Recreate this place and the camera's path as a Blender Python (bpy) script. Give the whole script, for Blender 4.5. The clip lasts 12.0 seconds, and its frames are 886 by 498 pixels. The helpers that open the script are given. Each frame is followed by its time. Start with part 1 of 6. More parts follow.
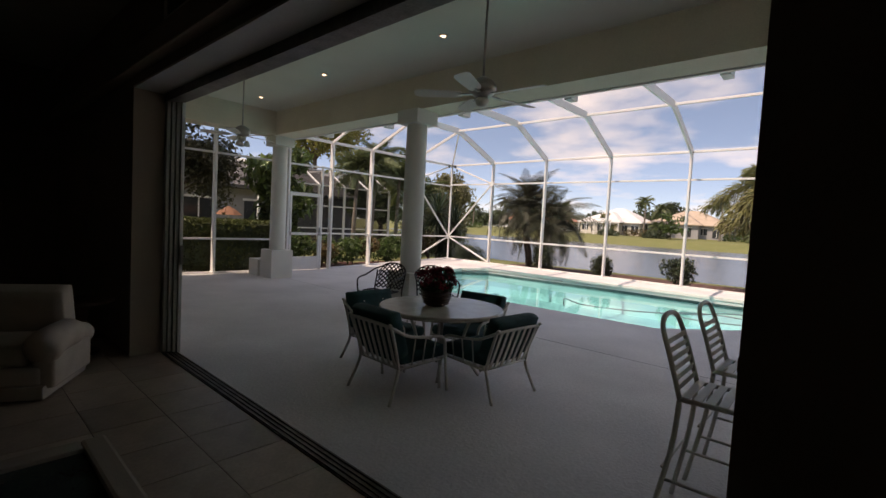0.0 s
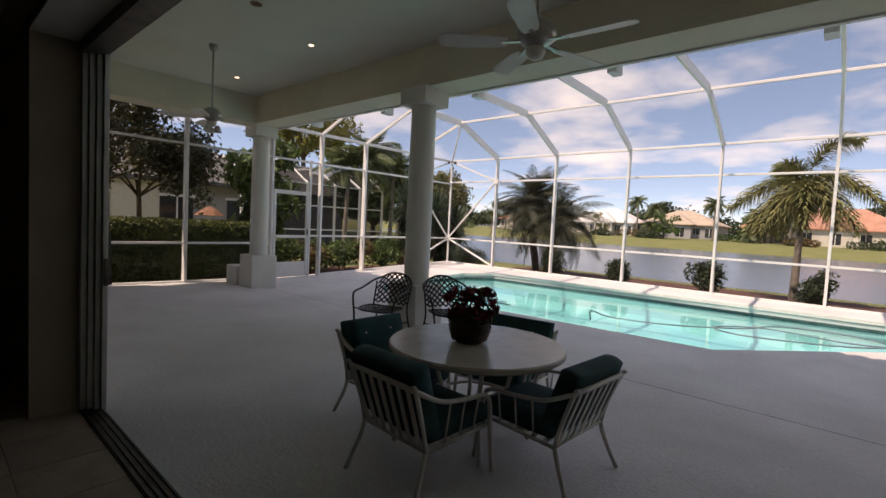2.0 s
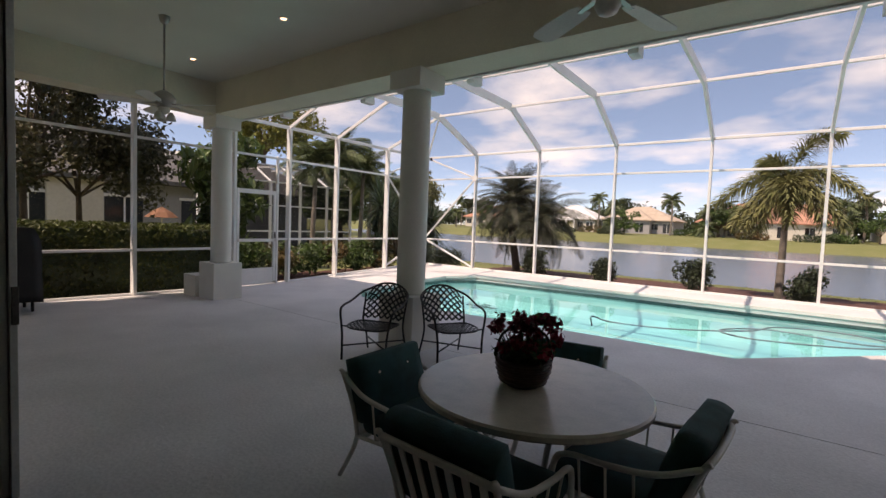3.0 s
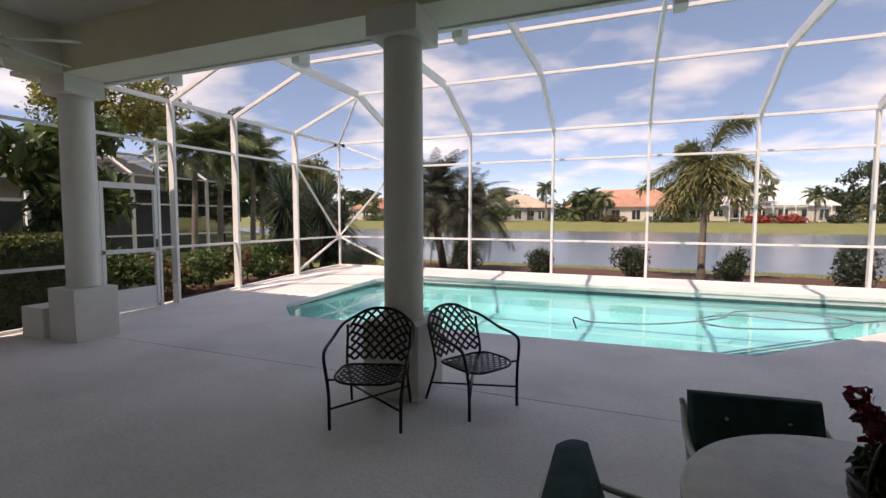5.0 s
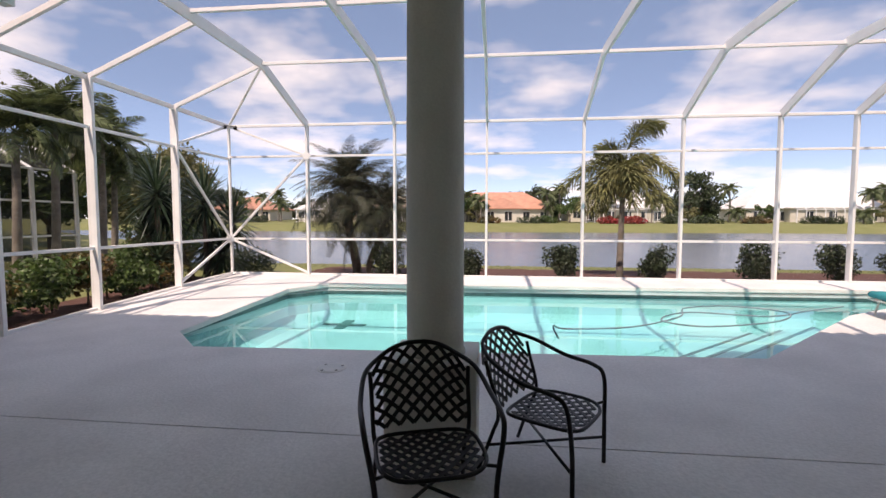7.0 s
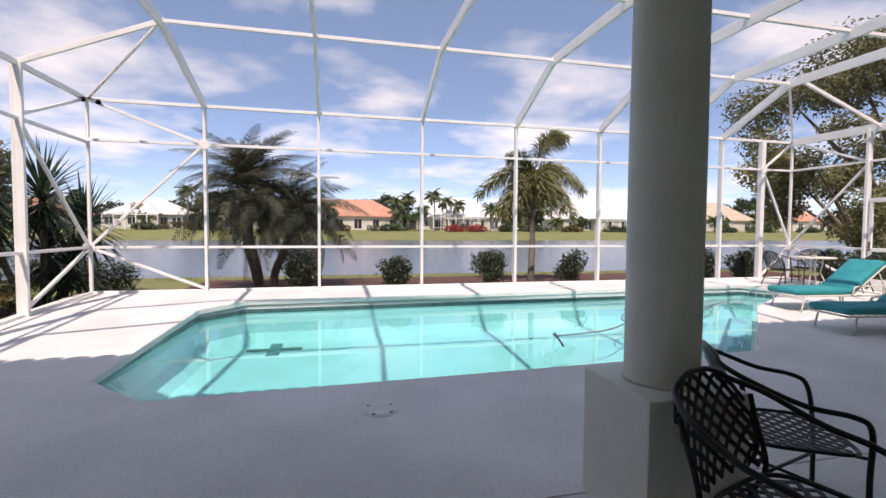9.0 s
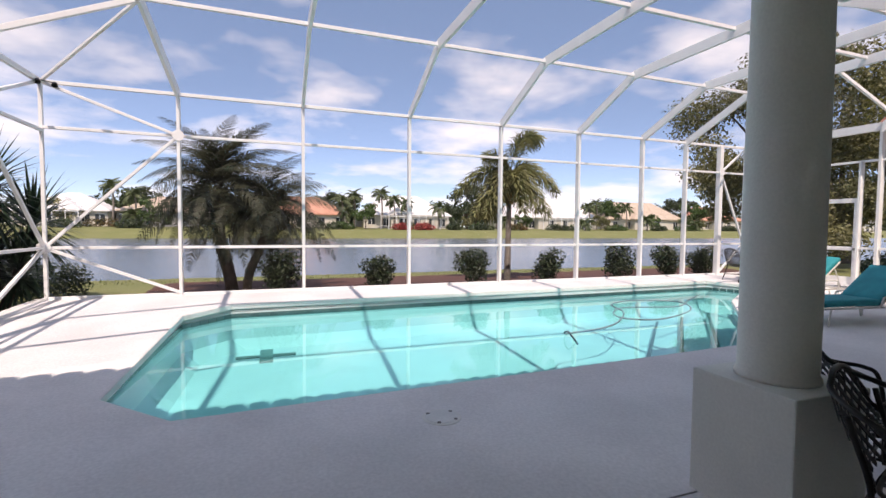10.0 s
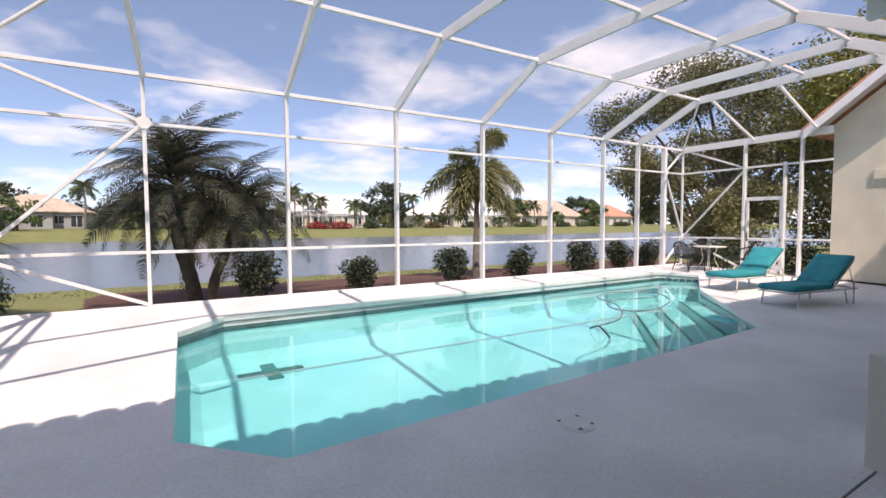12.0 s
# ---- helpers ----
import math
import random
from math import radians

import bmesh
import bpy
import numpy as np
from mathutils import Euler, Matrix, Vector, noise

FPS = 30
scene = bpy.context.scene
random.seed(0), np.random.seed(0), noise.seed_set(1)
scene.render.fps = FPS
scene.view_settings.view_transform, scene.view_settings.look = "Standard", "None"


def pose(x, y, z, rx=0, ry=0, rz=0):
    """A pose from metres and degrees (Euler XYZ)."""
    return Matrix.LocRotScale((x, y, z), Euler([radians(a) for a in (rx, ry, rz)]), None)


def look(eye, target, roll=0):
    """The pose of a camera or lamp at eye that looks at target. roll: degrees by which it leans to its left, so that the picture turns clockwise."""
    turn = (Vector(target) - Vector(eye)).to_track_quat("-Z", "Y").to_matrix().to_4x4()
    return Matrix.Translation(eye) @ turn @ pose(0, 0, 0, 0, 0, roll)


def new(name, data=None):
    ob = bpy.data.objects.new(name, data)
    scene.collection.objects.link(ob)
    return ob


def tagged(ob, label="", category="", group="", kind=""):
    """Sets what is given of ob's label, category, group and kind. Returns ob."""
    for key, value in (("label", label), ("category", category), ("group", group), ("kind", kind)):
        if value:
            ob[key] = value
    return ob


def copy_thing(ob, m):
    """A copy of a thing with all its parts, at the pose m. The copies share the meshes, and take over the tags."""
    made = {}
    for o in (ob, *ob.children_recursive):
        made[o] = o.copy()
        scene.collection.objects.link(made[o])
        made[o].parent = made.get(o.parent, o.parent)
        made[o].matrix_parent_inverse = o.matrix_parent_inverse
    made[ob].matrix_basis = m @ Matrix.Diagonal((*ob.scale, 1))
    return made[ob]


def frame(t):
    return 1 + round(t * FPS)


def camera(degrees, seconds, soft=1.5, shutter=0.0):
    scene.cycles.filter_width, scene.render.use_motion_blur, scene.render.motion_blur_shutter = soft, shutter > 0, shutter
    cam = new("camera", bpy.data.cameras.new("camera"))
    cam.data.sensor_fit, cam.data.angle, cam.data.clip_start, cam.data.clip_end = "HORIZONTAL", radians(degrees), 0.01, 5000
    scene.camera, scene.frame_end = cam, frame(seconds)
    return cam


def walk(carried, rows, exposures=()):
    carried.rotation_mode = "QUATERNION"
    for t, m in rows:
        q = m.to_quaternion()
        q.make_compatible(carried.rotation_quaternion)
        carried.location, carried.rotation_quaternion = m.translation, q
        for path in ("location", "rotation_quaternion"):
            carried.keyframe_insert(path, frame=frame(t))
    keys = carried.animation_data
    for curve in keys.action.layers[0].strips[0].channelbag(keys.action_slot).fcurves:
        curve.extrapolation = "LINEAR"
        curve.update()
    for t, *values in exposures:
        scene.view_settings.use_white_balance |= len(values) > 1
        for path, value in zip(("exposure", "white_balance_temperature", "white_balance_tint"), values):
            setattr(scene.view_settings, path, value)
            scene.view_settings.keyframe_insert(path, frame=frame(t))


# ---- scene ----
cam = camera(87.8, 12.0)
PATH = [
    (0, (0.583, -0.111, 1.527), (-0.762, 1.365, 1.416), 3.1),
    (0.5, (0.364, 0.056, 1.54), (-0.98, 1.532, 1.424), 3.1),
    (1, (0.087, 0.269, 1.542), (-1.257, 1.746, 1.428), 3.2),
    (1.5, (-0.226, 0.492, 1.535), (-1.564, 1.976, 1.425), 3.2),
    (2, (-0.592, 0.683, 1.528), (-1.906, 2.187, 1.42), 2.9),
    (2.5, (-1.039, 0.842, 1.535), (-2.304, 2.388, 1.431), 2.6),
    (3, (-1.473, 1.013, 1.56), (-2.664, 2.616, 1.451), 2.2),
    (5, (-3.384, 1.654, 1.6), (-4.13, 3.505, 1.465), 0.1),
    (5.5, (-3.774, 1.9, 1.586), (-4.395, 3.796, 1.447), 0.1),
    (6, (-4.155, 2.105, 1.552), (-4.65, 4.038, 1.415), 0.0),
    (6.5, (-4.559, 2.368, 1.503), (-4.921, 4.33, 1.376), 0.1),
    (7, (-4.987, 2.608, 1.509), (-5.209, 4.592, 1.382), 0.1),
    (9, (-7.066, 3.491, 1.432), (-6.604, 5.435, 1.343), 0.4),
    (9.5, (-7.521, 3.701, 1.43), (-6.929, 5.609, 1.339), 0.4),
    (10, (-7.95, 3.889, 1.439), (-7.254, 5.762, 1.344), 0.5),
    (10.5, (-8.343, 4.118, 1.437), (-7.557, 5.954, 1.338), 0.5),
    (11, (-8.7, 4.376, 1.416), (-7.823, 6.171, 1.319), 0.3),
    (11.5, (-9.039, 4.635, 1.433), (-8.075, 6.384, 1.331), 0.1),
    (12, (-9.352, 4.846, 1.442), (-8.308, 6.548, 1.339), -0.2),
]
EXPOSURES = [(0.0, 0.45, 8550, 25), (3.0, 0.51, 8350, 25), (6.5, 0.61, 7950, 25), (9.5, 0.58, 7400, 23), (12.0, 0.66, 7400, 23)]
walk(cam, [(t, look(eye, target, roll)) for t, eye, target, roll in PATH], EXPOSURES)

# ---- light ----
SUN_DIR = Vector((0.21, 0.63, -1.0)).normalized()   # the way the sunlight travels
ELEV = math.asin(-SUN_DIR.z)
sun = new("sun", bpy.data.lights.new("sun", "SUN"))
sun.data.energy, sun.data.angle, sun.data.color = 3.45, radians(0.6), (1.0, 0.95, 0.88)
sun.matrix_world = look((0, 0, 30), Vector((0, 0, 30)) + SUN_DIR)

world = bpy.data.worlds.new("sky")
scene.world = world
world.use_nodes = True
wn, wl = world.node_tree.nodes, world.node_tree.links
wn.clear()
sky = wn.new("ShaderNodeTexSky")
sky.sky_type, sky.sun_disc = "NISHITA", False
sky.sun_elevation, sky.sun_rotation = ELEV, math.atan2(-SUN_DIR.x, -SUN_DIR.y)
sky.air_density, sky.dust_density, sky.ozone_density = 0.62, 0.0, 1.4
sky.altitude = 900
tc = wn.new("ShaderNodeTexCoord")
sep = wn.new("ShaderNodeSeparateXYZ")
wl.new(tc.outputs["Generated"], sep.inputs[0])


def wmath(op, a, b, clamp=False):
    n = wn.new("ShaderNodeMath")
    n.operation, n.use_clamp = op, clamp
    for k, v in enumerate((a, b)):
        if isinstance(v, (int, float)):
            n.inputs[k].default_value = v
        else:
            wl.new(v, n.inputs[k])
    return n.outputs[0]


height = wmath("ADD", wmath("MAXIMUM", sep.outputs[2], 0.0), 0.16)
comb = wn.new("ShaderNodeCombineXYZ")
wl.new(wmath("DIVIDE", sep.outputs[0], height), comb.inputs[0])
wl.new(wmath("DIVIDE", sep.outputs[1], height), comb.inputs[1])
cloud = wn.new("ShaderNodeTexNoise")
cloud.inputs["Scale"].default_value, cloud.inputs["Detail"].default_value, cloud.inputs["Roughness"].default_value = 1.25, 9.0, 0.52
wl.new(comb.outputs[0], cloud.inputs["Vector"])
ramp = wn.new("ShaderNodeValToRGB")
ramp.color_ramp.elements[0].position, ramp.color_ramp.elements[1].position = 0.48, 0.66
wl.new(cloud.outputs["Fac"], ramp.inputs[0])
cmix = wn.new("ShaderNodeMix")
cmix.data_type = "RGBA"
wl.new(wmath("MULTIPLY", ramp.outputs[0], 0.85), cmix.inputs[0])
even = wn.new("ShaderNodeMix")            # clear dry air: a blue that pales less towards the horizon
even.data_type = "RGBA"
even.inputs[0].default_value = 0.42
wl.new(sky.outputs[0], even.inputs[6])
even.inputs[7].default_value = (1.55, 2.5, 4.1, 1)
wl.new(even.outputs[2], cmix.inputs[6])
cmix.inputs[7].default_value = (5.6, 5.7, 6.0, 1)
bg = wn.new("ShaderNodeBackground")
bg.inputs[1].default_value = 0.15
wl.new(cmix.outputs[2], bg.inputs[0])
wout = wn.new("ShaderNodeOutputWorld")
wl.new(bg.outputs[0], wout.inputs[0])

# ---- materials ----


def mat(name, color, rough=0.6, metal=0.0, vary=0.12, scale=6.0, fine=60.0, bump=0.15, island=0.0, rand=0.0, spec=0.5, tint=None, coat=0.0):
    """A surface with broad stains, fine grain and fine relief; tint: a second colour for the broad stains."""
    m = bpy.data.materials.new(name)
    m.use_nodes = True
    nt = m.node_tree
    n, l = nt.nodes, nt.links
    b = n["Principled BSDF"]
    b.inputs["Roughness"].default_value, b.inputs["Metallic"].default_value = rough, metal
    b.inputs["Specular IOR Level"].default_value = spec
    b.inputs["Coat Weight"].default_value = coat
    co = n.new("ShaderNodeTexCoord")
    big = n.new("ShaderNodeTexNoise")
    big.inputs["Scale"].default_value, big.inputs["Detail"].default_value = scale, 5.0
    small = n.new("ShaderNodeTexNoise")
    small.inputs["Scale"].default_value, small.inputs["Detail"].default_value = fine, 4.0
    for q in (big, small):
        l.new(co.outputs["Object"], q.inputs["Vector"])
    mix = n.new("ShaderNodeMix")
    mix.data_type = "RGBA"
    dark = tint or tuple(c * (1 - 2.2 * vary) for c in color)
    mix.inputs[6].default_value, mix.inputs[7].default_value = (*dark, 1), (*color, 1)
    r = n.new("ShaderNodeMapRange")
    r.inputs[1].default_value, r.inputs[2].default_value = 0.3, 0.62
    l.new(big.outputs["Fac"], r.inputs[0])
    l.new(r.outputs[0], mix.inputs[0])
    hsv = n.new("ShaderNodeHueSaturation")
    l.new(mix.outputs[2], hsv.inputs["Color"])
    r2 = n.new("ShaderNodeMapRange")
    r2.inputs[1].default_value, r2.inputs[2].default_value = 0.3, 0.7
    r2.inputs[3].default_value, r2.inputs[4].default_value = 1 - vary, 1 + vary
    l.new(small.outputs["Fac"], r2.inputs[0])
    value = r2.outputs[0]
    for amount, node, out in ((island, "ShaderNodeNewGeometry", "Random Per Island"), (rand, "ShaderNodeObjectInfo", "Random")):
        if amount:
            g = n.new(node)
            rr = n.new("ShaderNodeMapRange")
            rr.inputs[3].default_value, rr.inputs[4].default_value = 1 - amount, 1 + amount
            l.new(g.outputs[out], rr.inputs[0])
            mu = n.new("ShaderNodeMath")
            mu.operation = "MULTIPLY"
            l.new(value, mu.inputs[0])
            l.new(rr.outputs[0], mu.inputs[1])
            value = mu.outputs[0]
    l.new(value, hsv.inputs["Value"])
    l.new(hsv.outputs[0], b.inputs["Base Color"])
    if bump:
        bp = n.new("ShaderNodeBump")
        bp.inputs["Strength"].default_value, bp.inputs["Distance"].default_value = bump, 0.01
        l.new(small.outputs["Fac"], bp.inputs["Height"])
        l.new(bp.outputs[0], b.inputs["Normal"])
    return m


def leafmat(name, color, color2, rough=0.5, island=0.45):
    m = mat(name, color, rough, vary=0.1, scale=0.8, fine=9.0, bump=0.0, island=island, tint=color2)
    n, l = m.node_tree.nodes, m.node_tree.links
    b = n["Principled BSDF"]
    tr = n.new("ShaderNodeBsdfTranslucent")
    mx = n.new("ShaderNodeMixShader")
    mx.inputs[0].default_value = 0.3
    l.new(b.inputs["Base Color"].links[0].from_socket, tr.inputs[0])
    l.new(b.outputs[0], mx.inputs[1])
    l.new(tr.outputs[0], mx.inputs[2])
    l.new(mx.outputs[0], n["Material Output"].inputs[0])
    return m


def screenmat(name, cover, grey):
    m = bpy.data.materials.new(name)
    m.use_nodes = True
    n, l = m.node_tree.nodes, m.node_tree.links
    n.remove(n["Principled BSDF"])
    t, d, mx = n.new("ShaderNodeBsdfTransparent"), n.new("ShaderNodeBsdfDiffuse"), n.new("ShaderNodeMixShader")
    d.inputs[0].default_value = (grey, grey, grey * 1.05, 1)
    mx.inputs[0].default_value = cover
    l.new(t.outputs[0], mx.inputs[1])
    l.new(d.outputs[0], mx.inputs[2])
    l.new(mx.outputs[0], n["Material Output"].inputs[0])
    return m


def watermat(name, tint, ripple, scale, rough=0.0, body=None):
    """Clear water (tint) or, with a body colour, murky water; the mirror follows Fresnel."""
    m = bpy.data.materials.new(name)
    m.use_nodes = True
    n, l = m.node_tree.nodes, m.node_tree.links
    n.remove(n["Principled BSDF"])
    if body:
        base = n.new("ShaderNodeBsdfDiffuse")
        base.inputs[0].default_value = (*body, 1)
    else:
        base = n.new("ShaderNodeBsdfTransparent")
        base.inputs[0].default_value = (*tint, 1)
    gl, fr, mx = n.new("ShaderNodeBsdfGlossy"), n.new("ShaderNodeFresnel"), n.new("ShaderNodeMixShader")
    gl.inputs["Roughness"].default_value = rough
    fr.inputs["IOR"].default_value = 1.33
    co, no, bp = n.new("ShaderNodeTexCoord"), n.new("ShaderNodeTexNoise"), n.new("ShaderNodeBump")
    no.inputs["Scale"].default_value, no.inputs["Detail"].default_value = scale, 3.0
    bp.inputs["Strength"].default_value, bp.inputs["Distance"].default_value = ripple, 0.02
    l.new(co.outputs["Object"], no.inputs["Vector"])
    l.new(no.outputs["Fac"], bp.inputs["Height"])
    l.new(bp.outputs[0], gl.inputs["Normal"])
    l.new(fr.outputs[0], mx.inputs[0])
    l.new(base.outputs[0], mx.inputs[1])
    l.new(gl.outputs[0], mx.inputs[2])
    l.new(mx.outputs[0], n["Material Output"].inputs[0])
    return m


def glassmat(name, tint):
    m = watermat(name, tint, 0.0, 1.0)
    return m


def glow(name, color, strength):
    m = bpy.data.materials.new(name)
    m.use_nodes = True
    n, l = m.node_tree.nodes, m.node_tree.links
    n.remove(n["Principled BSDF"])
    e = n.new("ShaderNodeEmission")
    e.inputs[0].default_value, e.inputs[1].default_value = (*color, 1), strength
    l.new(e.outputs[0], n["Material Output"].inputs[0])
    return m


M = {
    "deck": mat("deck_paint", (0.78, 0.755, 0.75), 0.68, vary=0.08, scale=0.9, fine=40, bump=0.5, tint=(0.64, 0.62, 0.615)),
    "joint": mat("joint_dirt", (0.16, 0.15, 0.14), 0.9),
    "plaster": mat("pool_plaster", (0.63, 0.75, 0.76), 0.6, vary=0.04, scale=1.5, fine=40, bump=0.05),
    "pooltile": mat("pool_tile", (0.07, 0.14, 0.14), 0.15, vary=0.3, scale=40, fine=120, bump=0.05, rand=0.15, tint=(0.05, 0.10, 0.11)),
    "crosstile": mat("dark_green_tile", (0.03, 0.13, 0.13), 0.3, vary=0.3, scale=30, fine=90, rand=0.4),
    "coping": mat("coping", (0.76, 0.75, 0.73), 0.7, vary=0.06, scale=3, fine=60, bump=0.3),
    "alu": mat("white_aluminium", (0.82, 0.82, 0.81), 0.42, vary=0.03, scale=3, fine=40, bump=0.03),
    "stucco": mat("cream_stucco", (0.72, 0.67, 0.54), 0.85, vary=0.05, scale=1.5, fine=70, bump=0.4),
    "column": mat("column_plaster", (0.76, 0.75, 0.70), 0.75, vary=0.04, scale=2, fine=60, bump=0.2),
    "ceiling": mat("ceiling_paint", (0.66, 0.66, 0.57), 0.85, vary=0.03, scale=1, fine=80, bump=0.25),
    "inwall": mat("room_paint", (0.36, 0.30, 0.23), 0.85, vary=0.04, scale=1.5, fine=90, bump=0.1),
    "trimwhite": mat("white_trim", (0.76, 0.74, 0.70), 0.5, vary=0.03, scale=4, fine=50, bump=0.05),
    "bronze": mat("dark_track", (0.16, 0.145, 0.13), 0.4, metal=0.6, vary=0.2, scale=8, fine=60),
    "slider": mat("slider_frame", (0.62, 0.63, 0.60), 0.4, metal=0.4, vary=0.06),
    "travertine": mat("travertine", (0.42, 0.33, 0.25), 0.35, vary=0.1, scale=5, fine=45, bump=0.08, rand=0.12, tint=(0.33, 0.26, 0.19)),
    "grout": mat("grout", (0.28, 0.24, 0.20), 0.9),
    "blackmetal": mat("black_metal", (0.016, 0.015, 0.014), 0.38, metal=0.2, vary=0.2, scale=20, fine=90, bump=0.1),
    "strap": mat("black_strap", (0.022, 0.021, 0.02), 0.45, vary=0.2, scale=20, fine=90, bump=0.1, island=0.2),
    "whitemetal": mat("cream_metal", (0.70, 0.68, 0.62), 0.4, vary=0.05, scale=8, fine=60, bump=0.05),
    "green": mat("green_canvas", (0.012, 0.075, 0.075), 0.85, vary=0.18, scale=9, fine=160, bump=0.35, rand=0.1),
    "teal": mat("turquoise_canvas", (0.008, 0.30, 0.34), 0.8, vary=0.1, scale=6, fine=150, bump=0.3),
    "tabletop": mat("stone_tabletop", (0.62, 0.56, 0.47), 0.25, vary=0.07, scale=9, fine=80, bump=0.03),
    "pot": mat("brown_pot", (0.06, 0.035, 0.025), 0.5, vary=0.2, scale=12, fine=60),
    "soil": mat("soil", (0.03, 0.02, 0.015), 0.95),
    "redflower": leafmat("red_flower", (0.25, 0.012, 0.03), (0.12, 0.008, 0.02)),
    "darkleaf": leafmat("dark_leaf", (0.055, 0.08, 0.035), (0.032, 0.05, 0.022)),
    "leaf": leafmat("leaf", (0.085, 0.14, 0.035), (0.045, 0.085, 0.022)),
    "leaf_yellow": leafmat("yellow_leaf", (0.24, 0.22, 0.045), (0.10, 0.13, 0.03)),
    "leaf_hedge": leafmat("hedge_leaf", (0.10, 0.125, 0.03), (0.04, 0.055, 0.014)),
    "leaf_glossy": leafmat("glossy_leaf", (0.12, 0.17, 0.05), (0.06, 0.10, 0.03), rough=0.3),
    "leaf_red": leafmat("croton_leaf", (0.16, 0.09, 0.03), (0.05, 0.08, 0.025)),
    "palmleaf": leafmat("palm_leaf", (0.11, 0.14, 0.055), (0.06, 0.085, 0.035)),
    "datepalm": leafmat("date_palm_leaf", (0.062, 0.068, 0.038), (0.038, 0.045, 0.026)),
    "oakleaf": leafmat("oak_leaf", (0.20, 0.19, 0.08), (0.11, 0.12, 0.05)),
    "palmdry": leafmat("bright_palm_leaf", (0.25, 0.25, 0.11), (0.14, 0.16, 0.06)),
    "yardleaf": leafmat("small_dark_leaf", (0.10, 0.095, 0.045), (0.055, 0.06, 0.03)),
    "fruit": leafmat("orange_fruit", (0.50, 0.26, 0.05), (0.34, 0.20, 0.05), island=0.2),
    "cover": mat("black_cover", (0.014, 0.014, 0.015), 0.6, vary=0.2, scale=5, fine=60, bump=0.4),
    "yucca": leafmat("yucca_blade", (0.05, 0.085, 0.045), (0.03, 0.05, 0.03), rough=0.35),
    "bark": mat("bark", (0.15, 0.115, 0.085), 0.9, vary=0.2, scale=5, fine=40, bump=0.8),
    "palmbark": mat("palm_bark", (0.22, 0.19, 0.16), 0.9, vary=0.2, scale=6, fine=50, bump=0.8),
    "grass": mat("grass", (0.15, 0.165, 0.05), 0.9, vary=0.15, scale=0.35, fine=14, bump=0.5, tint=(0.19, 0.19, 0.07)),
    "mulch": mat("red_mulch", (0.095, 0.042, 0.032), 0.95, vary=0.3, scale=3, fine=45, bump=1.0, tint=(0.09, 0.04, 0.03)),
    "lake": watermat("lake_water", None, 0.9, 1.4, 0.22, (0.13, 0.15, 0.165)),
    "poolwater": watermat("pool_water", (0.57, 0.97, 0.98), 0.06, 1.6),
    "screen_wall": screenmat("insect_screen", 0.08, 0.05),
    "screen_roof": screenmat("roof_screen", 0.17, 0.10),
    "roofgrey": mat("grey_shingle", (0.13, 0.125, 0.12), 0.9, vary=0.15, scale=2, fine=20, bump=0.4),
    "roofred": mat("terracotta_roof", (0.50, 0.25, 0.17), 0.8, vary=0.12, scale=0.8, fine=6, bump=0.4, rand=0.1),
    "rooftan": mat("tan_roof", (0.50, 0.40, 0.31), 0.8, vary=0.1, scale=0.8, fine=6, bump=0.4),
    "roofwhite": mat("white_roof", (0.72, 0.71, 0.70), 0.7, vary=0.06, scale=0.8, fine=6, bump=0.4),
    "tile": mat("barrel_tile", (0.55, 0.24, 0.15), 0.75, vary=0.15, scale=5, fine=30, bump=0.2, rand=0.15),
    "housewall": mat("house_wall", (0.62, 0.58, 0.50), 0.85, vary=0.06, scale=0.6, fine=9),
    "housewall2": mat("house_wall_grey", (0.34, 0.34, 0.35), 0.85, vary=0.06, scale=0.6, fine=9),
    "window": mat("window_pane", (0.03, 0.035, 0.04), 0.08, vary=0.1),
    "glass": glassmat("sliding_glass", (0.72, 0.80, 0.78)),
    "sofa": mat("cream_upholstery", (0.55, 0.47, 0.37), 0.9, vary=0.08, scale=4, fine=120, bump=0.3),
    "wood": mat("dark_wood", (0.10, 0.055, 0.03), 0.4, vary=0.2, scale=6, fine=50, bump=0.1),
    "barwood": mat("bar_wood", (0.22, 0.10, 0.05), 0.35, vary=0.2, scale=6, fine=50, bump=0.1),
    "laminate": mat("bar_top", (0.55, 0.53, 0.50), 0.4, vary=0.04, scale=6, fine=90),
    "stone_top": mat("green_stone", (0.05, 0.07, 0.06), 0.2, vary=0.2, scale=7, fine=60, bump=0.0),
    "fanblade": mat("white_fan_blade", (0.74, 0.72, 0.66), 0.4, vary=0.05, scale=5, fine=60, bump=0.03),
    "brass": mat("grey_metal", (0.45, 0.43, 0.40), 0.3, metal=0.8, vary=0.08),
    "lamp": glow("downlight_glow", (1.0, 0.72, 0.5), 3.5),
    "orange": mat("orange_canvas", (0.24, 0.11, 0.06), 0.85, vary=0.1),
    "hose": mat("vinyl_hose", (0.20, 0.26, 0.30), 0.4),
    "whiteflower": leafmat("white_flower", (0.75, 0.74, 0.68), (0.6, 0.6, 0.5), island=0.1),
    "redrubble": leafmat("red_bloom", (0.42, 0.05, 0.05), (0.2, 0.05, 0.03)),
}

# ---- mesh helpers ----


def thing(name, label, category, m=None, group="", kind=""):
    ob = new(name)
    ob.empty_display_size = 0.1
    if m is not None:
        ob.matrix_world = m
    return tagged(ob, label, category, group, kind)


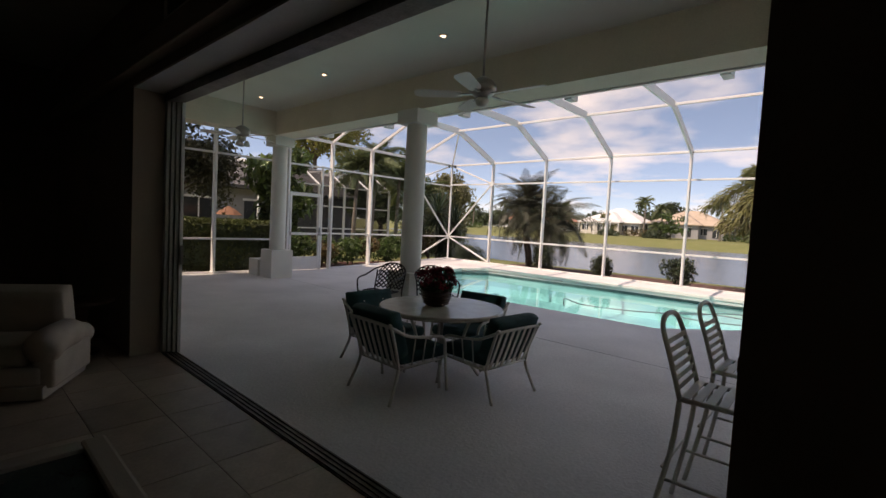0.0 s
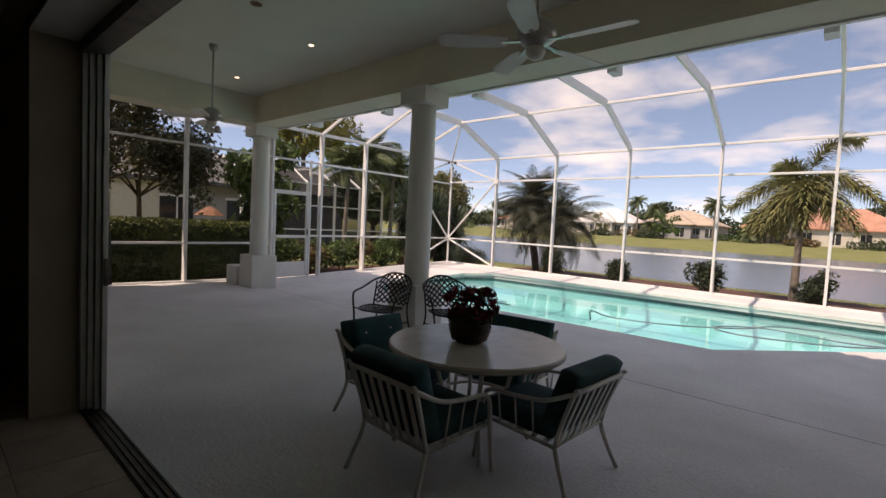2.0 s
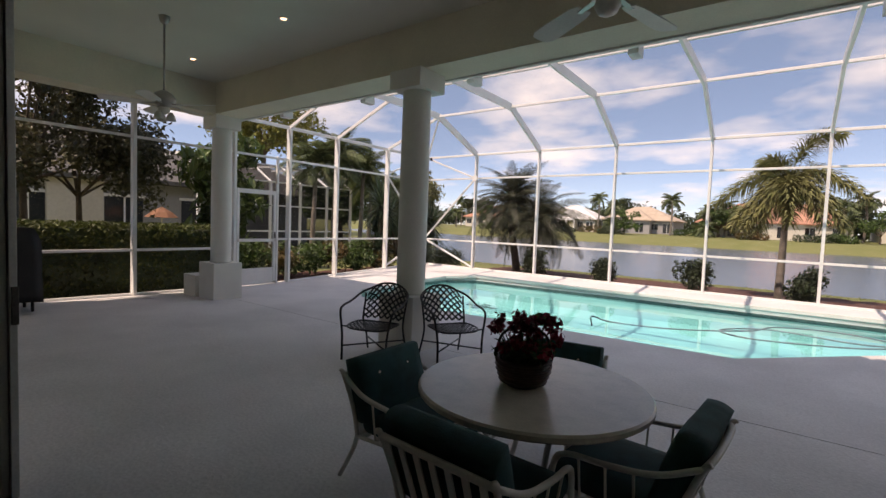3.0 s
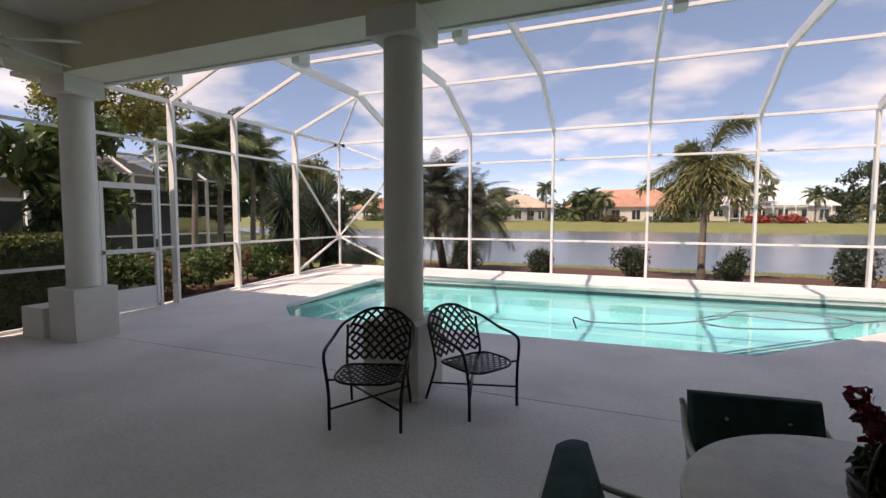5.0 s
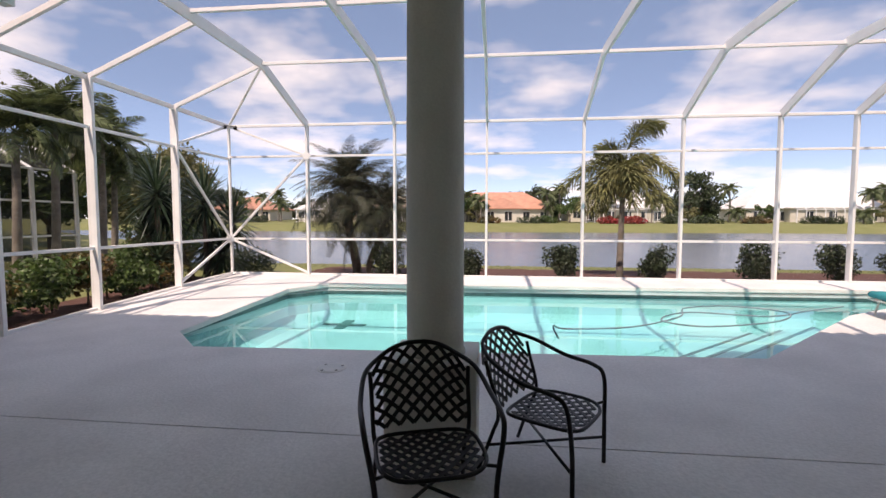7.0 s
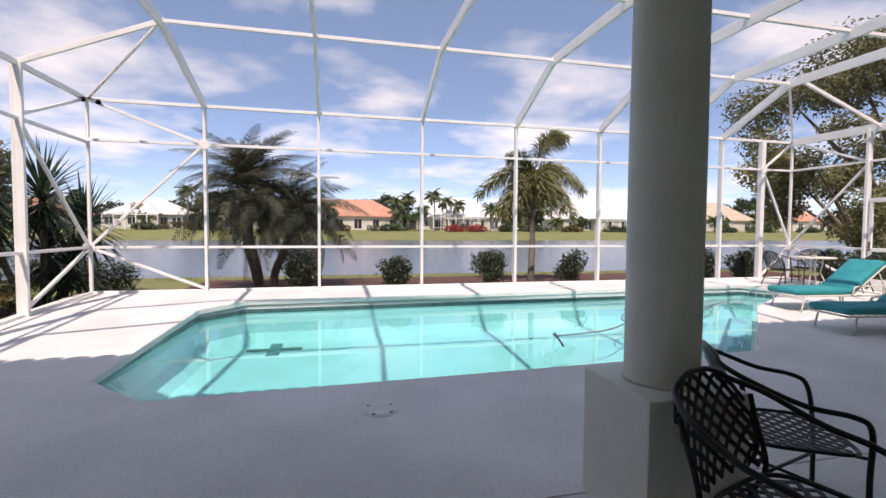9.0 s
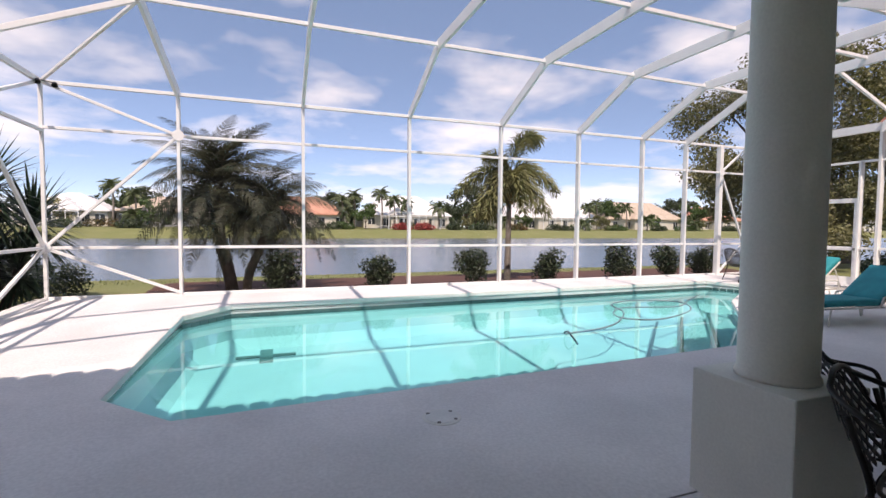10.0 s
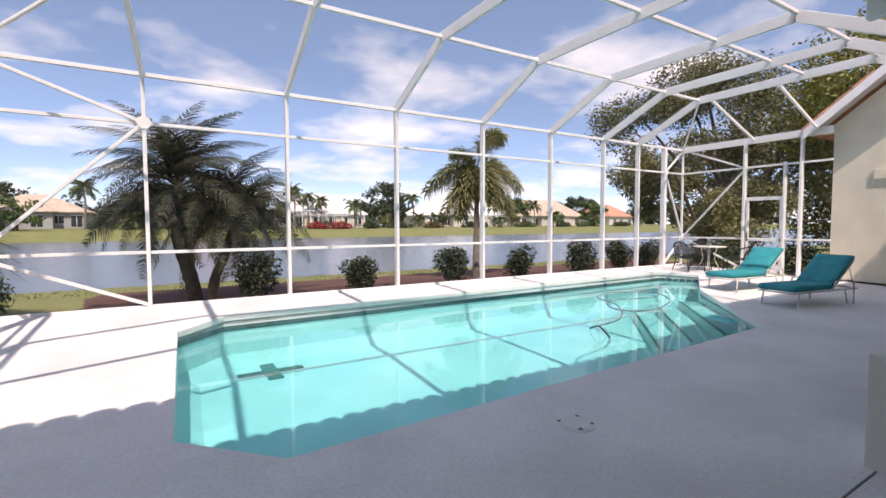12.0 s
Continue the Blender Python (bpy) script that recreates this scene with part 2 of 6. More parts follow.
def part(name, bm, material, parent=None, label="", smooth=False, m=None):
    """Links a bmesh, or a mesh that is shared, as one object under its parent."""
    if isinstance(bm, bmesh.types.BMesh):
        me = bpy.data.meshes.new(name)
        bmesh.ops.recalc_face_normals(bm, faces=bm.faces)
        bm.to_mesh(me)
        bm.free()
        if smooth:
            for p in me.polygons:
                p.use_smooth = True
    else:
        me = bm
    if material and not me.materials:
        me.materials.append(M[material] if isinstance(material, str) else material)
    ob = new(name, me)
    if parent is not None:
        ob.parent = parent
    if m is not None:
        ob.matrix_local = m
    if label:
        ob["label"] = label
    return ob


def box(x0, x1, y0, y1, z0, z1, bevel=0.0, bm=None):
    own = bm or bmesh.new()
    v = bmesh.ops.create_cube(own, size=1)["verts"]
    bmesh.ops.scale(own, vec=(x1 - x0, y1 - y0, z1 - z0), verts=v)
    bmesh.ops.translate(own, vec=((x0 + x1) / 2, (y0 + y1) / 2, (z0 + z1) / 2), verts=v)
    if bevel:
        bmesh.ops.bevel(own, geom=[e for e in own.edges if e.verts[0] in set(v)], offset=bevel, segments=2, affect="EDGES", profile=0.6)
    return own


def bar(a, b, w, h, bm=None, bevel=0.0, up=(0, 0, 1)):
    """A square-section bar from a to b, w across and h high."""
    own = bm or bmesh.new()
    a, b = Vector(a), Vector(b)
    d = b - a
    z = Vector(up)
    if abs(d.normalized().dot(z)) > 0.98:
        z = Vector((0, 1, 0))
    x = d.cross(z).normalized()
    y = x.cross(d).normalized()
    v = bmesh.ops.create_cube(own, size=1)["verts"]
    m = Matrix((x * w, d, y * h)).transposed().to_4x4()
    m.translation = (a + b) / 2
    bmesh.ops.transform(own, matrix=m, verts=v)
    if bevel:
        bmesh.ops.bevel(own, geom=[e for e in own.edges if e.verts[0] in set(v)], offset=bevel, segments=1, affect="EDGES")
    return own


def tube(points, r, bm=None, seg=8, closed=False, flat=1.0):
    """A round tube along points; r a number or one for each point."""
    own = bm or bmesh.new()
    pts = [Vector(p) for p in points]
    n = len(pts)
    rings, ref = [], None
    for i, p in enumerate(pts):
        a = pts[(i - 1) % n] if closed or i else pts[0]
        b = pts[(i + 1) % n] if closed or i < n - 1 else pts[-1]
        d = (b - a).normalized()
        if ref is None:
            ref = Vector((0, 0, 1)) if abs(d.z) < 0.9 else Vector((0, 1, 0))
        x = d.cross(ref).normalized()
        y = x.cross(d).normalized()
        ref = y
        rr = r[i] if isinstance(r, (list, tuple)) else r
        rings.append([own.verts.new(p + x * rr * math.cos(t) + y * rr * flat * math.sin(t)) for t in (2 * math.pi * k / seg for k in range(seg))])
    for i in range(n if closed else n - 1):
        q, s = rings[i], rings[(i + 1) % n]
        for k in range(seg):
            own.faces.new((q[k], q[(k + 1) % seg], s[(k + 1) % seg], s[k]))
    if not closed:
        own.faces.new(rings[0][::-1])
        own.faces.new(rings[-1])
    return own


def smooth_path(points, n=6):
    """A Catmull-Rom line through the points."""
    p = [Vector(q) for q in points]
    p = [2 * p[0] - p[1]] + p + [2 * p[-1] - p[-2]]
    out = []
    for i in range(1, len(p) - 2):
        for k in range(n):
            t = k / n
            out.append(0.5 * (2 * p[i] + (p[i + 1] - p[i - 1]) * t + (2 * p[i - 1] - 5 * p[i] + 4 * p[i + 1] - p[i + 2]) * t * t + (3 * p[i] - p[i - 1] - 3 * p[i + 1] + p[i + 2]) * t ** 3))
    return out + [p[-2]]


def lathe(profile, seg=32, bm=None, at=(0, 0, 0)):
    own = bm or bmesh.new()
    rings = [[own.verts.new((at[0] + r * math.cos(a), at[1] + r * math.sin(a), at[2] + z)) for a in (2 * math.pi * k / seg for k in range(seg))] for r, z in profile]
    for q, s in zip(rings, rings[1:]):
        for k in range(seg):
            own.faces.new((q[k], q[(k + 1) % seg], s[(k + 1) % seg], s[k]))
    own.faces.new(rings[0][::-1])
    own.faces.new(rings[-1])
    return own


def cushion(w, d, h, puff=0.03, at=(0, 0, 0), cuts=6, tuft=()):
    """A soft pad, fuller in the middle; tuft: places where a button pulls it in."""
    bm = bmesh.new()
    bmesh.ops.create_cube(bm, size=1)
    bmesh.ops.subdivide_edges(bm, edges=bm.edges, cuts=cuts, use_grid_fill=True)
    for v in bm.verts:
        u, t, s = v.co.x * 2, v.co.y * 2, v.co.z * 2
        f = 1 - 0.10 * (abs(u) ** 6 + abs(t) ** 6) * (0.5 + abs(s) * 0.5)
        z = s * h / 2 + (puff * (1 - u * u) * (1 - t * t) * (1 if s > 0 else -0.4)) * abs(s)
        x, y = u * w / 2 * (1 - 0.05 * s * s), t * d / 2 * (1 - 0.05 * s * s)
        for a, b in tuft:
            z -= 0.022 * math.exp(-((x - a) ** 2 + (y - b) ** 2) / 0.0012) * (s > 0.5)
        v.co = (x * (0.94 + 0.06 * f) + at[0], y * (0.94 + 0.06 * f) + at[1], z + at[2])
    return bm


def raw(name, verts, faces, material, parent=None, label="", smooth=False, m=None):
    me = bpy.data.meshes.new(name)
    me.from_pydata([tuple(v) for v in verts], [], faces)
    me.update()
    if smooth:
        for p in me.polygons:
            p.use_smooth = True
    return part(name, me, material, parent, label, m=m)


def leaves(blobs, count, size, seed, aspect=2.0, droop=0.0, hollow=0.55, flat=False):
    """Many small bent leaves round the surface of uneven blobs (x, y, z, rx, ry, rz): vertices and faces."""
    g = np.random.default_rng(seed)
    blobs = np.array(blobs, float)
    vol = (blobs[:, 3] * blobs[:, 4] * blobs[:, 5]) ** 0.67
    pick = g.choice(len(blobs), count, p=vol / vol.sum())
    d = g.normal(size=(count, 3))
    d /= np.linalg.norm(d, axis=1)[:, None]
    r = hollow + (1 - hollow) * g.random(count) ** 0.6 + 0.12 * g.normal(size=count)
    c = blobs[pick, :3] + d * blobs[pick, 3:6] * r[:, None]
    s = size * (0.6 + 0.8 * g.random(count))
    n = d + 0.9 * g.normal(size=(count, 3)) + np.array((0, 0, 0.5))
    n /= np.linalg.norm(n, axis=1)[:, None]
    a = np.cross(n, g.normal(size=(count, 3)))
    a /= np.linalg.norm(a, axis=1)[:, None]
    a[:, 2] -= droop
    b = np.cross(n, a)
    v = np.empty((count, 4, 3))
    v[:, 0] = c - a * (s * 0.5)[:, None]
    v[:, 1] = c + b * (s / aspect * 0.5)[:, None] + n * (s * 0.1)[:, None]
    v[:, 2] = c + a * (s * 0.5)[:, None]
    v[:, 3] = c - b * (s / aspect * 0.5)[:, None] + n * (s * 0.1)[:, None]
    k = np.arange(count) * 4
    faces = np.concatenate((np.stack((k, k + 1, k + 2), 1), np.stack((k, k + 2, k + 3), 1)))
    return v.reshape(-1, 3), faces.tolist()


# ---- the ground, the lake and the pool deck ----
X0, X1, YF = -11.53, 4.94, 13.47          # screen enclosure: side walls and far wall
EAVE, TOP, LOW, MID = 3.79, 4.63, 1.03, 3.045


def deck_z(y):
    """The patio falls a little towards the pool; past it the deck rises to the far wall."""
    fall = -0.07 * min(1.0, max(0.0, (y - 1.6) / 4.2))
    return fall + 0.22 * min(1.0, max(0.0, (y - 7.6) / 5.6))


def ground_z(x, y):
    if -11.2 < x < 4.6 and -12 < y < 13.3:
        return -2.6
    z = -0.13
    if y > 16.5:
        z += -0.25 * min(1, (y - 16.5) / 5)
    if y > 21.5:
        z += -1.5 * min(1, (y - 21.5) / 5)
    if y > 76:
        z += 2.5 * min(1, (y - 76) / 14)
    if y > 90:
        z += 0.9 * min(1, (y - 90) / 30)
    if x < -26 and y > 20:
        z = max(z, -0.13 - 0.02 * max(0, y - 20) + 0.10 * min(12, -26 - x)) if y < 45 else z
    return z


xs = [-3000, -900, -300, -160, -90, -60, -45, -38, -32, -28, -26, -20, -16, -13, -11.25, -11.15, -8, -4, 0, 4.55, 4.65, 8, 14, 22, 34, 60, 100, 160, 300, 900, 3000]
ys = [-3000, -600, -100, -40, -12.1, -11.9, -5, 0, 6, 13.25, 13.35, 15, 16.5, 18, 20, 21.5, 22.5, 24, 26.5, 32, 45, 46, 60, 76, 79, 82, 86, 90, 100, 120, 160, 300, 900, 3000]
gv = [(x, y, ground_z(x, y)) for y in ys for x in xs]
nx = len(xs)
gf = [(j * nx + i, j * nx + i + 1, (j + 1) * nx + i + 1, (j + 1) * nx + i) for j in range(len(ys) - 1) for i in range(nx - 1)]
tagged(raw("ground", gv, gf, "grass"), "green lawn sloping down to the lake", "lawn", kind="structure")
tagged(raw("water", [(-300, 18, -0.62), (400, 18, -0.62), (400, 92, -0.62), (-300, 92, -0.62)], [(0, 1, 2, 3)], "lake"), "grey-blue rippled lake water between grass banks", "lake", kind="structure")


def mound(name, outline, z, h, label, material="mulch", seed=0):
    """A low bed with an uneven top, from a rectangle (x0, x1, y0, y1)."""
    x0, x1, y0, y1 = outline
    nx_, ny_ = max(4, int((x1 - x0) / 0.35)), max(4, int((y1 - y0) / 0.35))
    bm = bmesh.new()
    bmesh.ops.create_grid(bm, x_segments=nx_, y_segments=ny_, size=0.5)
    for v in bm.verts:
        u, w = v.co.x + 0.5, v.co.y + 0.5
        e = min(u, 1 - u) * (x1 - x0), min(w, 1 - w) * (y1 - y0)
        k = min(1, min(e) / 0.35)
        v.co = (x0 + u * (x1 - x0), y0 + w * (y1 - y0), z - 0.08 * (1 - k) + h * k * (0.7 + 0.5 * noise.noise((u * 40 + seed, w * 11, 0))))
        v.co.z += 0.03 * noise.noise((v.co.x * 3, v.co.y * 3, seed)) * k
    return tagged(part(name, bm, material), label, "mulch bed", kind="structure")


mound("mulch_bed", (-10.9, 9.0, 13.62, 18.0), -0.12, 0.05, "bed of red-brown bark mulch beyond the far screen wall")
mound("mulch_bed", (-13.6, -11.7, 6.2, 14.6), -0.12, 0.08, "bed of bright red mulch beside the side screen wall", seed=5)

POOL = [(-8.70, 7.84), (-9.34, 8.46), (-9.22, 11.62), (-8.60, 12.30), (2.50, 12.60), (2.95, 11.75), (0.55, 10.35), (-1.90, 8.09)]
WATER = -0.10


def slab(name, outline, hole, label, parent=None):
    bm = bmesh.new()
    loops = []
    for loop in (outline, hole):
        if not loop:
            continue
        vs = [bm.verts.new((x, y, deck_z(y))) for x, y in loop]
        loops.append(vs)
        for a, b in zip(vs, vs[1:] + vs[:1]):
            bm.edges.new((a, b))
    bmesh.ops.triangle_fill(bm, use_beauty=True, edges=bm.edges[:])
    for _ in range(3):
        bmesh.ops.subdivide_edges(bm, edges=[e for e in bm.edges if e.calc_length() > 1.2], cuts=1)
        bmesh.ops.triangulate(bm, faces=bm.faces)
    for v in bm.verts:
        v.co.z = deck_z(v.co.y)
    edge = [e for e in bm.edges if len(e.link_faces) == 1]
    low = [v for v in bmesh.ops.extrude_edge_only(bm, edges=edge)["geom"] if isinstance(v, bmesh.types.BMVert)]
    bmesh.ops.translate(bm, vec=(0, 0, -0.14), verts=low)
    return tagged(part(name, bm, "deck", parent), label, "pool deck", kind="structure")


slab("floor_lanai", [(-11.75, 1.605), (5.2, 1.605), (5.2, 5.79), (-11.75, 5.79)], None, "pale grey painted concrete floor of the covered patio")
# the open deck rises a little towards the far wall, so it is laid in strips that meet at the slope's foot
outer = [(-11.75, 5.805), (5.2, 5.805), (5.2, 7.6), (5.2, 13.62), (-11.75, 13.62), (-11.75, 7.6)]
slab("floor_pool_deck", outer, POOL, "white painted concrete deck with a fine sprayed texture round the pool")
part("floor_joint", box(-11.7, 5.15, 5.78, 5.815, -0.13, -0.082), "joint")
bpy.data.objects["floor_joint"]["kind"] = "structure"

# ---- the pool ----
pool = thing("pool", "long turquoise swimming pool with cut corners set in the deck", "pool", kind="structure")
FLOOR = -0.66
bm = bmesh.new()
ctr = Vector((-3.2, 10.1))
rim = [bm.verts.new((x, y, deck_z(y) - 0.005)) for x, y in POOL]
mids = [bm.verts.new((x, y, FLOOR + 0.18)) for x, y in POOL]
ins = []
for x, y in POOL:
    q = Vector((x, y))
    q = q + (ctr - q).normalized() * 0.25
    ins.append(bm.verts.new((q.x, q.y, FLOOR)))
k = len(POOL)
for a, b in ((rim, mids), (mids, ins)):
    for i in range(k):
        bm.faces.new((a[i], b[i], b[(i + 1) % k], a[(i + 1) % k]))
bm.faces.new(ins)
part("basin", bm, "plaster", pool)
raw("water", [(x, y, WATER) for x, y in POOL[::-1]], [tuple(range(k))], "poolwater", pool, "clear turquoise water")
for (xa, ya), (xb, yb) in zip(POOL, POOL[1:] + POOL[:1]):
    # the coping's nose stands out a little under the deck's edge
    a, b = Vector((xa, ya, deck_z(ya))), Vector((xb, yb, deck_z(yb)))
    side = (b - a).cross(Vector((0, 0, 1))).normalized()
    if side.dot(Vector((*ctr, 0)) - a) > 0:
        side = -side
    part("coping", bar(a + side * 0.02 - Vector((0, 0, 0.043)), b + side * 0.02 - Vector((0, 0, 0.043)), 0.08, 0.08, bevel=0.006), "coping", pool)

# steps at the shallow end
for i, (off, z) in enumerate(((0.0, -0.22), (0.45, -0.36), (0.9, -0.50))):
    a, b = Vector((0.45, 10.27)), Vector((-1.84, 8.18))
    d = (b - a).normalized()
    nrm = Vector((d.y, -d.x))
    if nrm.dot(ctr - a) < 0:
        nrm = -nrm
    p = [a + nrm * off, b + nrm * off, b + nrm * (off + 0.45), a + nrm * (off + 0.45)]
    bm = bmesh.new()
    t_ = [bm.verts.new((q.x, q.y, z)) for q in p]
    l_ = [bm.verts.new((q.x, q.y, FLOOR)) for q in p]
    bm.faces.new(t_)
    for j in range(4):
        bm.faces.new((t_[j], t_[(j + 1) % 4], l_[(j + 1) % 4], l_[j]))
    st = part("step", bm, "plaster", pool)
    e0, e1 = a + nrm * (off + 0.42), b + nrm * (off + 0.42)
    part("edge_tile", bar((e0.x, e0.y, z + 0.004), (e1.x, e1.y, z + 0.004), 0.05, 0.012), "crosstile", st, "dark tile strip")
# the cross on the pool floor
cx, cy = -8.05, 11.72
for w, d in ((0.9, 0.14), (0.2, 0.75)):
    part("cross_tile", box(cx - w / 2, cx + w / 2, cy - d / 2, cy + d / 2, FLOOR, FLOOR + (0.012 if w > 0.5 else 0.016)), "crosstile", pool, "dark mosaic lane cross")
# the cleaner's hose
hose = thing("pool_hose", "grey-blue vinyl cleaner hose floating in loops on the pool", "hose")
part("tube", tube(smooth_path([(-4.1, 9.0, -0.12), (-4.15, 9.15, 0.02), (-3.9, 9.5, WATER), (-2.9, 9.75, WATER), (-1.9, 10.6, WATER), (-1.5, 11.4, WATER), (-0.6, 11.7, WATER), (0.1, 11.2, WATER), (-0.5, 10.4, WATER), (-1.8, 9.9, WATER), (-2.3, 10.3, WATER), (-1.6, 11.0, WATER), (-0.4, 10.8, WATER), (0.6, 11.4, WATER), (1.5, 11.9, WATER)], 7), 0.013), "hose", hose, smooth=True)
lid = thing("skimmer_lid", "round white plastic lid set flush in the deck", "lid", pose(-6.70, 7.25, deck_z(7.25)))
part("rim", lathe([(0.155, 0.0), (0.155, 0.006), (0.135, 0.008)], 32), "trimwhite", lid)
part("plate", lathe([(0.13, 0.003), (0.13, 0.011), (0.11, 0.013), (0.02, 0.0135)], 32), "coping", lid)
for a in (0.6, 2.4, 4.2, 5.5):
    part("screw", lathe([(0.016, 0.010), (0.016, 0.0145)], 10, at=(0.12 * math.cos(a), 0.12 * math.sin(a), 0)), "bronze", lid)

# ---- the house: room, covered patio, roof ----
WALL_IN, WALL_OUT = 1.20, 1.60
OPEN0, OPEN1, HEAD = -4.86, 0.38, 2.72
CEIL = 4.01


def setting(name, bm, material, label, category):
    return tagged(part(name, bm, material), label, category, kind="structure")


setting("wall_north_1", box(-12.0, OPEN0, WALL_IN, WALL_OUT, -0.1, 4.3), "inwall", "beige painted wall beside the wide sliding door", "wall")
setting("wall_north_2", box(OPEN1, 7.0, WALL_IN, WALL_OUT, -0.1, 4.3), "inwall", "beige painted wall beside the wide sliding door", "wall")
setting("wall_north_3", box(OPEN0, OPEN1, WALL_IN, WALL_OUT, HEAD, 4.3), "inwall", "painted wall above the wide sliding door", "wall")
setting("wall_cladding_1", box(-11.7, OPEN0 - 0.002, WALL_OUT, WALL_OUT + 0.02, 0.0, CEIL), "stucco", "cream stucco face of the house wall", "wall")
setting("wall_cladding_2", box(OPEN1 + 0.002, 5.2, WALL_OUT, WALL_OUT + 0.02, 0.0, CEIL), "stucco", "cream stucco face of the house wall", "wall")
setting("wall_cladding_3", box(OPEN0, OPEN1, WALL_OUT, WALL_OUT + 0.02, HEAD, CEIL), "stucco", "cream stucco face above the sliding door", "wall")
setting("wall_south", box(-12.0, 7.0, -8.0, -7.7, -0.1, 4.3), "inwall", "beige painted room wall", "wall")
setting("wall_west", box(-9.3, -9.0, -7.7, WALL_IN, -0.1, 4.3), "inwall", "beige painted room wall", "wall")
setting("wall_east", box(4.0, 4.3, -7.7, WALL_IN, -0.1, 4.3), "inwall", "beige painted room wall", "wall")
setting("ceiling_room", box(-9.0, 4.0, -7.7, WALL_IN, 3.6, 3.72), "ceiling", "white room ceiling in shade", "ceiling")
setting("floor_room", box(-9.0, 4.0, -7.7, 1.47, -0.1, -0.012), "grout", "travertine tiled room floor", "floor")
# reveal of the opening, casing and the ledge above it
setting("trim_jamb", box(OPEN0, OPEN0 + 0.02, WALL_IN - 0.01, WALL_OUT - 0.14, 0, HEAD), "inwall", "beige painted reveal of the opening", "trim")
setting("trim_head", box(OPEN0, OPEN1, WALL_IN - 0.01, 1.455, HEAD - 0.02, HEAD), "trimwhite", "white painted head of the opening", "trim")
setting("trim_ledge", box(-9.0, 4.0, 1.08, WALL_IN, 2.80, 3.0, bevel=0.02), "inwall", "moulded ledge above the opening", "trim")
win = thing("window_1", "dark transom window above the sliding door", "window", kind="structure")
for i, (xa, xb) in enumerate(((-3.9, -2.4), (-2.3, -0.8), (-0.7, 0.8))):
    part("pane", box(xa + 0.05, xb - 0.05, 1.182, 1.194, 3.12, 3.5), "window", win)
    for a, b, c, d in ((xa, xb, 3.06, 3.12), (xa, xb, 3.5, 3.56), (xa, xa + 0.05, 3.12, 3.5), (xb - 0.05, xb, 3.12, 3.5)):
        part("window_frame", box(a, b, 1.17, 1.198, c, d), "trimwhite", win)

# sliding door: track and the panels stacked at the side
door = thing("door_1", "open sliding glass door with panels stacked in its grey frame", "sliding door", kind="structure")
part("sill", box(OPEN0 + 0.02, OPEN1, 1.47, 1.602, -0.04, 0.004), "bronze", door, "dark metal track")
for y in (1.485, 1.52, 1.555, 1.59):
    part("track", box(OPEN0 + 0.02, OPEN1, y - 0.006, y + 0.006, 0.004, 0.014), "bronze", door)
part("head_track", box(OPEN0 + 0.02, OPEN1, 1.46, 1.60, HEAD - 0.10, HEAD - 0.001), "bronze", door)
for i, y in enumerate((1.485, 1.52, 1.555, 1.59)):
    xa, xb = OPEN0 + 0.03, OPEN0 + 0.09 + 0.035 * i
    part("stile", box(xa, xb, y - 0.0165, y + 0.0165, 0.018, HEAD - 0.1, bevel=0.003), "slider", door)
part("latch", box(OPEN0 + 0.195, OPEN0 + 0.21, 1.58, 1.61, 0.95, 1.15, bevel=0.003), "bronze", door)

# covered patio: columns, beams, ceiling
COLS = [(-10.40, 5.68), (-5.37, 5.58)]
BEAM = 3.45


def column(x, y, label):
    c = thing("column", label, "column", pose(x, y, 0), "patio columns")
    part("plinth", box(-0.285, 0.285, -0.285, 0.285, -0.10, 0.64, bevel=0.012), "column", c)
    part("shaft", lathe([(0.20, 0.64), (0.20, 0.66), (0.187, 0.68), (0.187, 1.8), (0.180, 3.0), (0.178, 3.22)], 48), "column", c, smooth=True)
    part("capital", box(-0.25, 0.25, -0.25, 0.25, 3.22, BEAM + 0.002, bevel=0.01), "column", c)
    return c


column(*COLS[0], "round white plaster column on a square plinth beside the screen door")
column(*COLS[1], "round white plaster column on a square plinth behind two black chairs")
low = thing("planter_block", "low cream plaster block beside the column plinth", "block", pose(-10.98, 5.55, 0))
part("block", box(-0.25, 0.24, -0.2, 0.2, -0.09, 0.36, bevel=0.012), "column", low)
setting("beam_north", box(-10.65, 5.2, 5.42, 5.94, BEAM, 4.3), "stucco", "cream stucco beam over the columns", "beam")
setting("beam_west", box(-10.65, -10.15, WALL_OUT + 0.02, 5.42, BEAM, 4.3), "stucco", "cream stucco side beam of the patio", "beam")
setting("trim_beam_edge", box(-10.68, 5.2, 5.94, 6.0, BEAM - 0.02, BEAM + 0.14), "alu", "white metal strip along the beam", "trim")
setting("ceiling_lanai", box(-10.15, 5.2, WALL_OUT + 0.02, 5.42, CEIL, 4.12), "ceiling", "pale smooth patio ceiling with small downlights", "ceiling")

